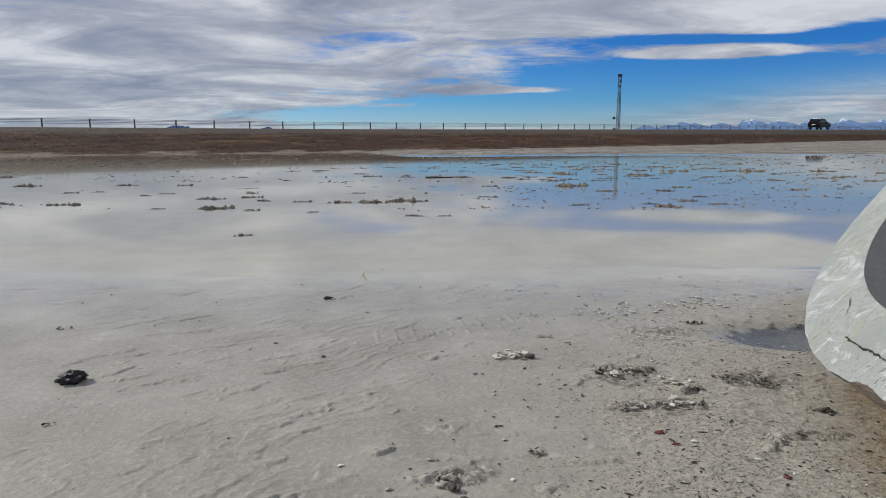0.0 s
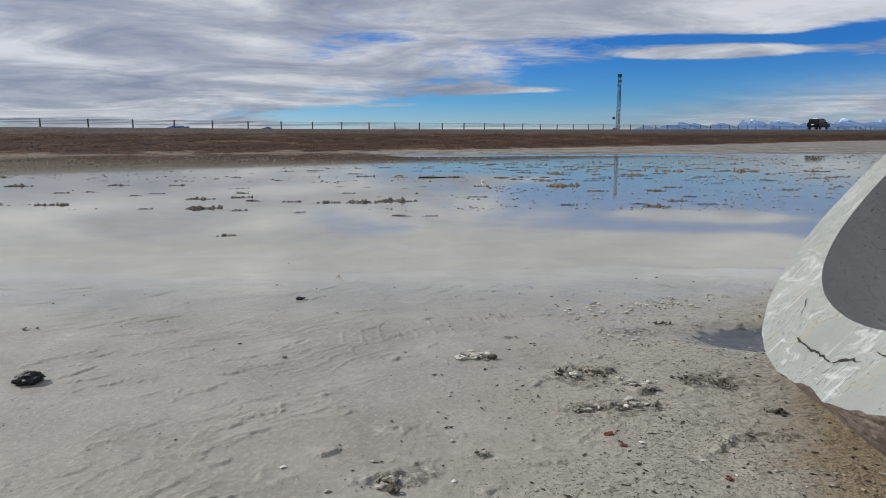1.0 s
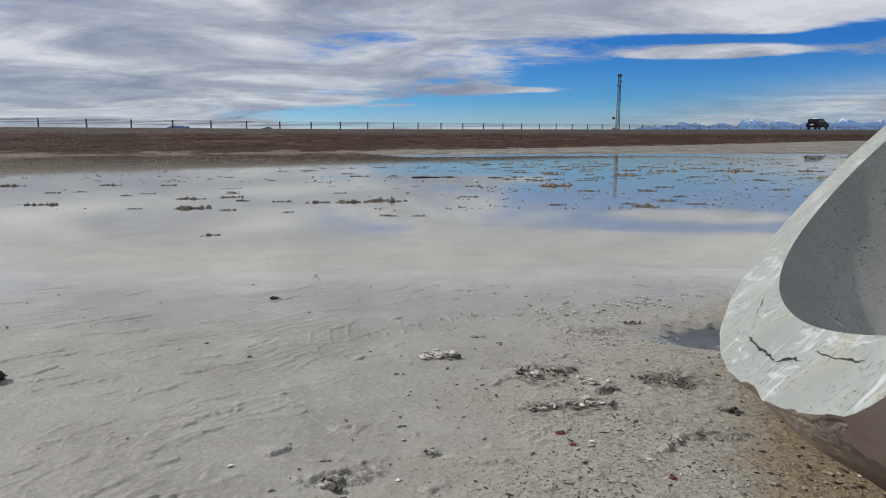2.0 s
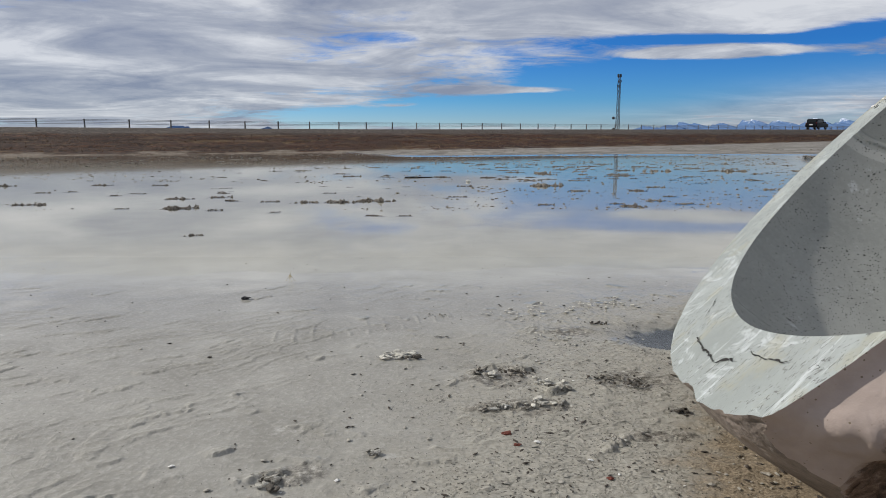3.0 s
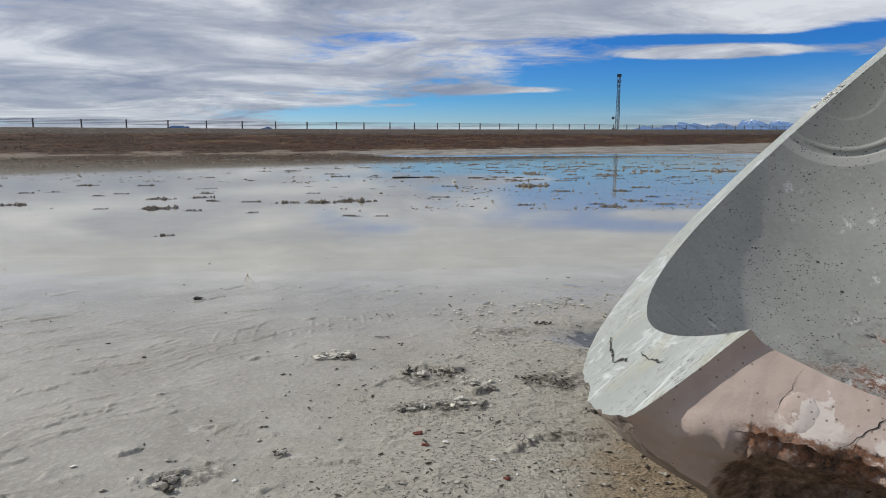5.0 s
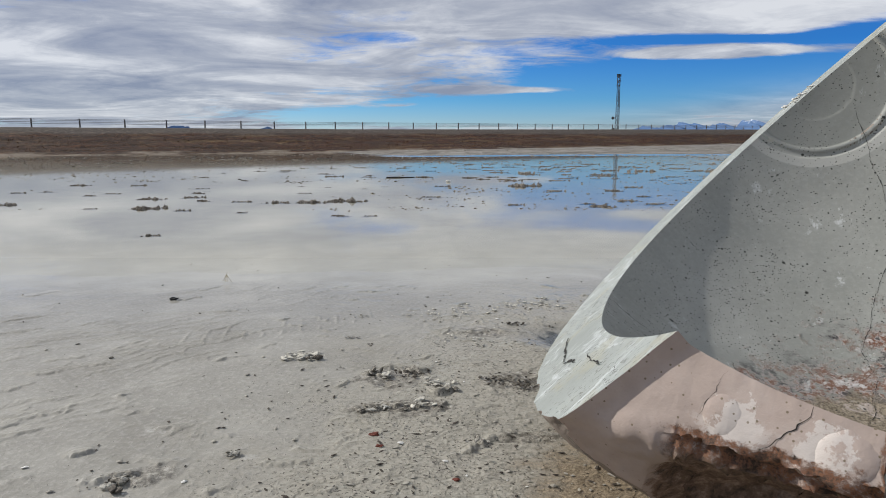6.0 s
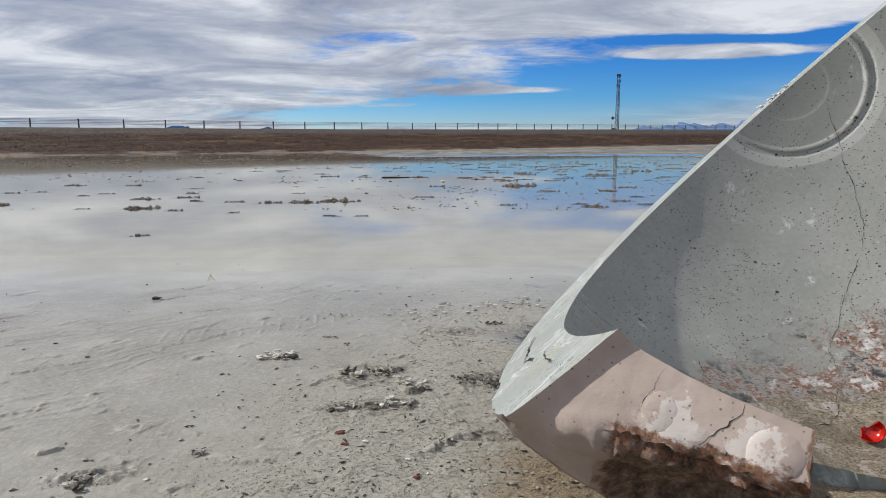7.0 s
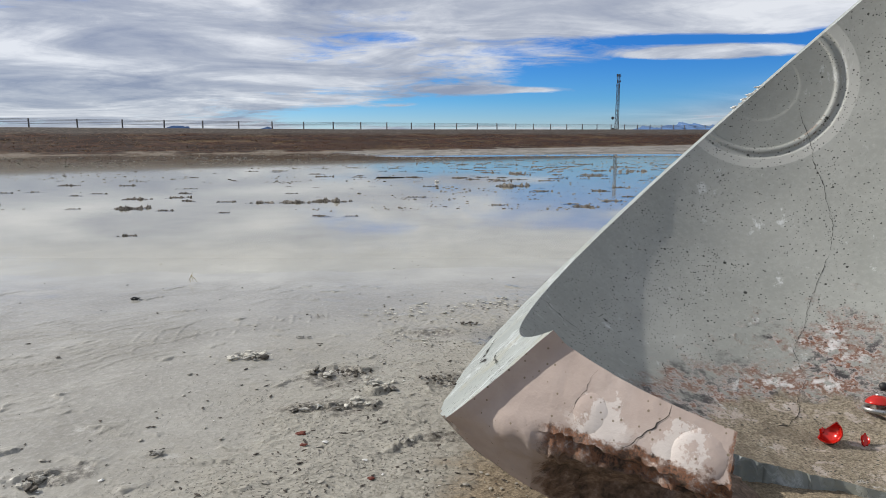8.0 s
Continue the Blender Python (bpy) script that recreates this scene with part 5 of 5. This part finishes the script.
def make_litter():
    """Crumbs of bark, silt and salt strewn over the crust."""
    rnd = random.Random(9)
    for name, mat, count, label in (("dark_crumbs", plain("dark plant crumbs", (0.055, 0.044, 0.034), 0.9, 0, 0.6, 30), 3000, "scattered dark bark and silt crumbs on the mud"),
                                    ("mud_crumbs", plain("grey mud crumbs", (0.33, 0.31, 0.265), 0.9, 0, 0.35, 30), 2600, "scattered grey crumbs of dried mud"),
                                    ("salt_crumbs", plain("white salt crumbs", (0.66, 0.65, 0.62), 0.8, 0, 0.2, 30), 90, "scattered white flakes of salt")):
        verts, faces = [], []
        made = 0
        while made < count:
            y = 1.3 + 3.4 * rnd.random() ** 1.5
            x = rnd.uniform(-0.72, 0.72) * y + 0.5
            weight = 0.04 + 0.96 * float(smooth01(np.array(x + 0.30 * (2.4 - y)), -0.2, 1.0)) ** 1.3 * float(smooth01(np.array(y), 3.8, 2.9))
            weight *= 0.35 + 1.3 * max(0, 0.5 + noise.fractal(Vector((x * 2.2, y * 2.2, 2)), 0.8, 2, 3))
            if rnd.random() > weight:
                continue
            made += 1
            big = rnd.random() ** 7
            r = 0.0009 + (0.0048 if name == "dark_crumbs" else 0.007) * big
            z = float(ground_level(np.array(x), np.array(y))) + 0.0015 + r * 0.25
            turn, long, flat = rnd.uniform(0, math.pi), rnd.uniform(1.0, 3.0 if name == "dark_crumbs" else 1.7), rnd.uniform(0.15, 0.45)
            first = len(verts)
            for a, h in ((0, 0), (1.2, 0.05), (2.3, -0.05), (3.3, 0), (4.4, 0.1), (5.4, 0)):
                u, v = math.cos(a) * long * rnd.uniform(0.7, 1.1), math.sin(a) * rnd.uniform(0.6, 1.1)
                verts.append((x + r * (u * math.cos(turn) - v * math.sin(turn)), y + r * (u * math.sin(turn) + v * math.cos(turn)), z + r * h))
            verts.append((x + r * 0.2, y + r * 0.1, z + r * flat))
            verts.append((x, y, z - r * 0.7))
            for k in range(6):
                faces.append((first + k, first + (k + 1) % 6, first + 6))
                faces.append((first + (k + 1) % 6, first + k, first + 7))
        tagged(mesh_object(name, verts, faces, mat), label, "litter", "", "stuff")


make_litter()


# ---- vehicles on the highway ----
BLACK = material("black car paint", lambda n: surface(n, n.mix(n.noise(n.add("ShaderNodeTexCoord").outputs["Object"], 3, 4), (0.003, 0.003, 0.004), (0.006, 0.006, 0.007)), 0.35, 0, None, 0.12))
RUBBER = plain("tyre rubber", (0.018, 0.018, 0.018), 0.85, 0, 0.3, 12)
ALLOY = plain("dull alloy", (0.35, 0.35, 0.36), 0.35, 0.8, 0.15, 10)
TINT = material("tinted glass", lambda n: surface(n, n.mix(n.noise(n.add("ShaderNodeTexCoord").outputs["Object"], 3, 4), (0.008, 0.010, 0.010), (0.014, 0.017, 0.017)), 0.08, 0, None, 0.3))
GREENGLASS = plain("green tinted cab glass", (0.10, 0.26, 0.20), 0.1, 0, 0.15, 3)
LAMP = plain("red lamp glass", (0.12, 0.008, 0.008), 0.2, 0, 0.1, 10)
PALE = plain("off-white lettering bar", (0.7, 0.7, 0.68), 0.5, 0, 0.05, 10)
REDPAINT = plain("dark red lettering bar", (0.35, 0.015, 0.04), 0.5, 0, 0.1, 10)
GREYBAR = plain("dark grey lettering bar", (0.10, 0.10, 0.11), 0.5, 0, 0.1, 10)


def make_trailer_skin(n):
    at = n.add("ShaderNodeTexCoord").outputs["Object"]
    x, y, z = n.split(at)
    dirt = n.noise(at, 0.9, 6, 0.65, 0.3, (0.5, 1, 2.5))
    col = n.ramp(dirt, (0.32, (0.50, 0.50, 0.50)), (0.6, (0.66, 0.67, 0.68)))
    rib = n.math("SINE", n.math("MULTIPLY", z, 36.0))
    return surface(n, col, 0.45, 0.1, n.bump(rib, 0.4, 0.02), 0.4)


TRAILER = material("dusty white ribbed aluminium", make_trailer_skin)


def extruded(name, outline, y0, y1, mat, parent, bevel=0.03, label=""):
    """A body with the side outline of (x, z), from y0 to y1, with rounded edges."""
    bm = bmesh.new()
    front = [bm.verts.new((x, y0, z)) for x, z in outline]
    back = [bm.verts.new((x, y1, z)) for x, z in outline]
    n = len(outline)
    for i in range(n):
        bm.faces.new((front[i], front[(i + 1) % n], back[(i + 1) % n], back[i]))
    bm.faces.new(front)
    bm.faces.new(back[::-1])
    bmesh.ops.recalc_face_normals(bm, faces=bm.faces[:])
    if bevel:
        bmesh.ops.bevel(bm, geom=bm.edges[:], offset=bevel, segments=2, affect="EDGES", profile=0.6)
    return part(name, bm, mat, parent, label)


def boxed(name, x0, x1, y0, y1, z0, z1, mat, parent, bevel=0.02, label=""):
    return part(name, box(bmesh.new(), x0, x1, y0, y1, z0, z1, bevel), mat, parent, label)


def wheel(x, y, r, w, parent):
    hub = new("wheel")
    hub.parent, hub.location = parent, (x, y, r)
    bm = bmesh.new()
    verts = [(r * 0.62, -w / 2), (r * 0.9, -w / 2), (r, -w * 0.32), (r, w * 0.32), (r * 0.9, w / 2), (r * 0.62, w / 2)]
    rings = []
    for k in range(28):
        a = 2 * math.pi * k / 28
        rings.append([bm.verts.new((q * math.cos(a), h, q * math.sin(a))) for q, h in verts])
    for k in range(28):
        for j in range(6):
            bm.faces.new((rings[k][j], rings[k][(j + 1) % 6], rings[(k + 1) % 28][(j + 1) % 6], rings[(k + 1) % 28][j]))
    part("tyre", bm, RUBBER, hub)
    bm = bmesh.new()
    side = -1 if y < 0 else 1
    rod(bm, (0, -w * 0.3, 0), (0, w * 0.3, 0), r * 0.64, 24)
    rod(bm, (0, side * w * 0.28, 0), (0, side * w * 0.46, 0), r * 0.22, 14)
    for k in range(8):
        a = 2 * math.pi * k / 8
        rod(bm, (r * 0.36 * math.cos(a), side * w * 0.28, r * 0.36 * math.sin(a)), (r * 0.36 * math.cos(a), side * w * 0.36, r * 0.36 * math.sin(a)), r * 0.07, 8)
    part("rim", bm, ALLOY, hub)


ALONG = math.degrees(math.atan2(ROAD_WAY.y, ROAD_WAY.x))


def make_truck():
    root = new("semi_truck")
    tagged(root, "black long-nosed tractor with long white box trailer on the highway", "truck")
    root.matrix_basis = Matrix.Translation(on_road(4.6, 46.4, 1.275)) @ pose(0, 0, 0, 0, 0, ALONG)
    # trailer
    body = boxed("trailer_body", -23.25, -7.1, -1.3, 1.3, 1.15, 4.11, TRAILER, root, 0.03)
    for y in (-1.315, 1.315):
        boxed("bottom_rail", -23.2, -7.15, y - 0.02, y + 0.02, 1.12, 1.38, ALLOY, root, 0.005)
        boxed("top_rail", -23.2, -7.15, y - 0.015, y + 0.015, 4.02, 4.125, ALLOY, root, 0.005)
    for k in range(14):
        boxed("marker", -22.6 + k * 1.13, -22.25 + k * 1.13, -1.345, -1.335, 1.28, 1.34, LAMP, body, 0.0)
    for y in (-0.65, 0.65):
        d = boxed("rear_door", -23.30, -23.24, y - 0.61, y + 0.61, 1.22, 4.02, TRAILER, root, 0.01, "off-white swing door")
        for q in (-0.25, 0.2):
            bm = rod(bmesh.new(), (-23.33, y + q, 1.25), (-23.33, y + q, 4.0), 0.025, 8)
            part("lock_rod", bm, ALLOY, d)
    boxed("rear_bumper", -23.3, -23.1, -1.1, 1.1, 0.52, 0.66, ALLOY, root)
    for y in (-0.7, 0.7):
        boxed("bumper_arm", -23.25, -23.1, y - 0.08, y + 0.08, 0.6, 1.16, ALLOY, root)
    for y in (-1.2, 1.2):
        boxed("side_skirt", -17.4, -11.4, y - 0.02, y + 0.02, 0.42, 1.13, BLACK, root, 0.01)
        boxed("mud_flap", -21.4, -21.36, y - 0.3, y + 0.3, 0.25, 1.0, GREYBAR, root, 0.005)
    for y in (-0.9, 0.9):
        bm = box(bmesh.new(), -10.1, -9.95, y - 0.07, y + 0.07, 0.35, 1.15, 0.01)
        box(bm, -10.2, -9.85, y - 0.12, y + 0.12, 0.30, 0.36, 0.01)
        part("landing_leg", bm, STEEL, root)
    boxed("bogie_frame", -21.2, -18.2, -0.5, 0.5, 0.75, 1.14, STEEL, root)
    # a coloured word mark and its line below, as plain bars
    for k in range(7):
        boxed("mark_bar", -10.55 + k * 0.26, -10.36 + k * 0.26, -1.332, -1.322, 3.0, 3.42 if k in (0, 3) else 3.28, REDPAINT, body, 0.0)
    boxed("mark_line", -10.2, -8.5, -1.332, -1.322, 2.86, 2.92, GREYBAR, body, 0.0)
    boxed("mark_line", -10.1, -8.7, -1.332, -1.322, 2.62, 2.70, GREYBAR, body, 0.0)
    boxed("cooling_unit", -7.08, -6.62, -1.0, 1.0, 2.0, 3.95, GREYBAR, root, 0.08)
    # tractor
    extruded("sleeper_cab", [(-6.35, 0.95), (-2.5, 0.95), (-2.5, 2.25), (-2.85, 2.75), (-3.3, 3.35), (-3.9, 3.75), (-4.7, 3.95), (-6.1, 3.98), (-6.35, 3.9)], -1.22, 1.22, BLACK, root, 0.10)
    extruded("hood", [(-2.55, 0.75), (-0.25, 0.75), (-0.12, 1.1), (-0.2, 1.65), (-0.9, 1.92), (-2.55, 2.2)], -1.08, 1.08, BLACK, root, 0.12)
    extruded("bumper", [(-0.75, 0.3), (-0.05, 0.3), (0.0, 0.55), (-0.02, 0.82), (-0.75, 0.82)], -1.15, 1.15, BLACK, root, 0.06)
    extruded("windshield", [(-2.51, 2.28), (-2.44, 2.30), (-3.22, 3.32), (-3.30, 3.30)], -1.0, 1.0, TINT, root, 0.0)
    for y in (-1.225, 1.225):
        extruded("side_window", [(-3.75, 2.3), (-2.75, 2.3), (-3.15, 2.85), (-3.6, 2.95)], y - 0.012, y + 0.012, GREENGLASS, root, 0.0, "green tinted window")
        bm = bmesh.new()
        rod(bm, (-6.1, y * 0.83, 0.75), (-4.4, y * 0.83, 0.75), 0.31, 20)
        part("fuel_tank", bm, ALLOY, root)
        boxed("step", -4.3, -2.7, y - 0.14, y + 0.02, 0.45, 0.95, BLACK, root, 0.04)
        bm = box(bmesh.new(), -2.2, -2.0, y * 1.12 - 0.06, y * 1.12 + 0.06, 2.0, 2.55, 0.03)
        rod(bm, (-2.4, y * 0.98, 2.2), (-2.1, y * 1.12, 2.2), 0.02, 6)
        part("mirror", bm, BLACK, root)
        boxed("headlamp", -0.32, -0.1, y * 0.7 - 0.17, y * 0.7 + 0.17, 1.05, 1.3, ALLOY, root, 0.03)
        boxed("door_bar", -4.6, -4.25, y - 0.015, y + 0.015, 2.0, 2.16, PALE, root, 0.0)
    boxed("frame", -9.3, -2.6, -0.45, 0.45, 0.6, 0.95, STEEL, root)
    boxed("rear_fender", -9.4, -6.5, -1.25, 1.25, 1.02, 1.10, BLACK, root, 0.02)
    for x in (-1.25,):
        for y in (-1.05, 1.05):
            wheel(x, y, 0.52, 0.30, root)
    for x in (-7.3, -8.65, -19.0, -20.3):
        for y in (-1.15, -0.80, 0.80, 1.15):
            wheel(x, y, 0.52, 0.29, root)


make_truck()


def make_suv():
    root = new("black_suv")
    tagged(root, "black sport utility vehicle driving on the highway", "car")
    root.matrix_basis = Matrix.Translation(on_road(124.6, 47.3, 1.282 + rise(124.6))) @ pose(0, 0, 0, 0, 0, ALONG)
    extruded("body", [(-2.40, 0.42), (2.30, 0.38), (2.42, 0.60), (2.36, 0.95), (1.30, 1.10), (-2.35, 1.12), (-2.44, 0.75)], -0.95, 0.95, BLACK, root, 0.09)
    extruded("cabin", [(-2.30, 1.08), (1.25, 1.08), (0.45, 1.66), (0.1, 1.73), (-1.75, 1.76), (-2.12, 1.66)], -0.84, 0.84, BLACK, root, 0.07)
    for y in (-0.842, 0.842):
        for x0, x1, x2, x3 in ((-2.05, -1.15, -1.15, -1.85), (-1.08, -0.12, -0.12, -1.08), (-0.05, 0.95, 0.42, -0.05)):
            extruded("window", [(x0, 1.16), (x1, 1.16), (x2, 1.60), (x3, 1.60)], y - 0.01, y + 0.01, TINT, root, 0.0)
        boxed("tail_lamp", -2.43, -2.30, y - 0.12, y + 0.06, 1.00, 1.16, LAMP, root, 0.02)
        boxed("roof_rail", -1.7, 0.2, y * 0.9 - 0.02, y * 0.9 + 0.02, 1.76, 1.81, BLACK, root, 0.01)
        boxed("headlight", 2.22, 2.40, y * 0.9 - 0.15, y * 0.9 + 0.1, 0.78, 0.94, ALLOY, root, 0.03)
        boxed("mirror", 0.75, 0.9, y * 1.15 - 0.1, y * 1.15 + 0.1, 1.12, 1.26, BLACK, root, 0.03)
    extruded("rear_window", [(-2.31, 1.18), (-2.29, 1.18), (-2.14, 1.60), (-2.18, 1.60)], -0.7, 0.7, TINT, root, 0.0)
    extruded("windshield", [(1.18, 1.13), (1.22, 1.15), (0.50, 1.65), (0.46, 1.63)], -0.72, 0.72, TINT, root, 0.0)
    boxed("plate_bar", -2.46, -2.43, -0.26, 0.26, 0.72, 0.86, PALE, root, 0.0)
    boxed("rear_bumper", -2.50, -2.36, -0.88, 0.88, 0.40, 0.62, BLACK, root, 0.04)
    for x in (-1.42, 1.45):
        for y in (-0.83, 0.83):
            wheel(x, y, 0.37, 0.25, root)


make_suv()


# ---- lattice mast beyond the highway ----
MAST = plain("dark weathered mast steel", (0.045, 0.045, 0.048), 0.6, 0.2, 0.3, 1)


def make_mast():
    root = new("lattice_mast")
    tagged(root, "tall slender grey steel lattice radio mast", "radio mast")
    root.location = (127.5, 500, -0.3)
    legs = [Vector((math.cos(a), math.sin(a), 0)) for a in (0.4, 2.49, 4.59)]
    tall, bays = 44.5, 13

    def corner(i, h):
        f = h / tall
        return legs[i] * (1.75 - 0.6 * min(1, f * 1.25)) + Vector((0, 0, h))

    for i in range(3):
        bm = bmesh.new()
        rod(bm, corner(i, 0), corner(i, tall * 0.8), 0.15, 6)
        rod(bm, corner(i, tall * 0.8), corner(i, tall), 0.14, 6)
        part("leg", bm, MAST, root)
    for b in range(bays):
        h0, h1 = tall * b / bays, tall * (b + 1) / bays
        bm = bmesh.new()
        for i in range(3):
            j = (i + 1) % 3
            rod(bm, corner(i, h0), corner(j, h1), 0.10, 5)
            rod(bm, corner(j, h0), corner(i, h1), 0.10, 5)
            rod(bm, corner(i, h1), corner(j, h1), 0.10, 5)
        part("brace", bm, MAST, root)
    for h, count, long in ((43.6, 6, 2.0), (39.5, 3, 1.4), (36.5, 3, 1.6)):
        for k in range(count):
            a = 2 * math.pi * k / count + h
            x, y = 1.35 * math.cos(a), 1.35 * math.sin(a)
            bm = box(bmesh.new(), x - 0.17, x + 0.17, y - 0.17, y + 0.17, h - long / 2, h + long / 2, 0.04)
            rod(bm, (0, 0, h), (x, y, h), 0.07, 5)
            part("antenna_panel", bm, MAST, root)
    for x, h in ((-3.4, 13.5), (-3.0, 5.5)):
        bm = bmesh.new()
        rod(bm, (x, -0.6, h), (x, -1.1, h), 1.1, 16, 0.9)
        rod(bm, (x, -0.5, h), (0, 0, h), 0.1, 6)
        part("dish", bm, MAST, root, "drum dish")


make_mast()


# ---- dry brush on the embankment ----
def make_brush_skin(n):
    dice = n.add("ShaderNodeNewGeometry").outputs["Random Per Island"]
    col = n.ramp(dice, (0.0, (0.02, 0.010, 0.007)), (0.35, (0.08, 0.038, 0.022)), (0.7, (0.24, 0.125, 0.068)), (1.0, (0.46, 0.32, 0.17)))
    return surface(n, col, 0.95, 0, None, 0.1)


def make_brush():
    rnd = random.Random(21)
    for name, mat, count, label in (("dry_brush", material("dark dry brush", make_brush_skin), 24000, "dark brown dry salt brush covering the bank"),
                                    ("straw_grass", plain("straw-coloured grass", (0.22, 0.15, 0.07), 0.95, 0, 0.4, 2), 3000, "tufts of straw-coloured dry grass on the bank")):
        verts, faces = [], []
        for _ in range(count):
            s = -14 + 160 * rnd.random() ** 1.5
            foot = float(foot_line(np.array(s)))
            c = rnd.uniform(0.06, 0.62) if name == "dry_brush" else rnd.uniform(0.05, 0.5)
            if noise.noise(Vector((s * 0.22, c * 5, 7 if name == "dry_brush" else 30))) < (-0.45 if name == "dry_brush" else 0.12):
                continue
            p = foot - 1.5 + (42.6 - foot + 1.5) * (0.14 + c * 0.86)
            cc = 0.14 + c * 0.86
            z = -0.06 + 0.30 * float(smooth01(np.array(cc), 0.0, 0.35)) + 1.02 * float(smooth01(np.array(cc), 0.22, 1.0)) + rise(s) * float(smooth01(np.array(cc), 0.15, 0.75))
            at = on_road(s, p, z)
            size = rnd.uniform(0.02, 0.05)
            for _k in range(3):
                a = rnd.uniform(0, 2 * math.pi)
                lean = rnd.uniform(0.2, 0.9)
                tip = at + Vector((math.cos(a) * size * lean, math.sin(a) * size * lean, size * rnd.uniform(0.6, 1.1)))
                side = Vector((-math.sin(a), math.cos(a), 0)) * size * 0.28
                i = len(verts)
                verts += [at - side, at + side, at.lerp(tip, 0.6) + side * 0.9, tip, at.lerp(tip, 0.6) - side * 0.9]
                faces += [(i, i + 1, i + 2, i + 4), (i + 4, i + 2, i + 3)]
        tagged(mesh_object(name, verts, faces, mat), label, "brush", "", "stuff")


make_brush()
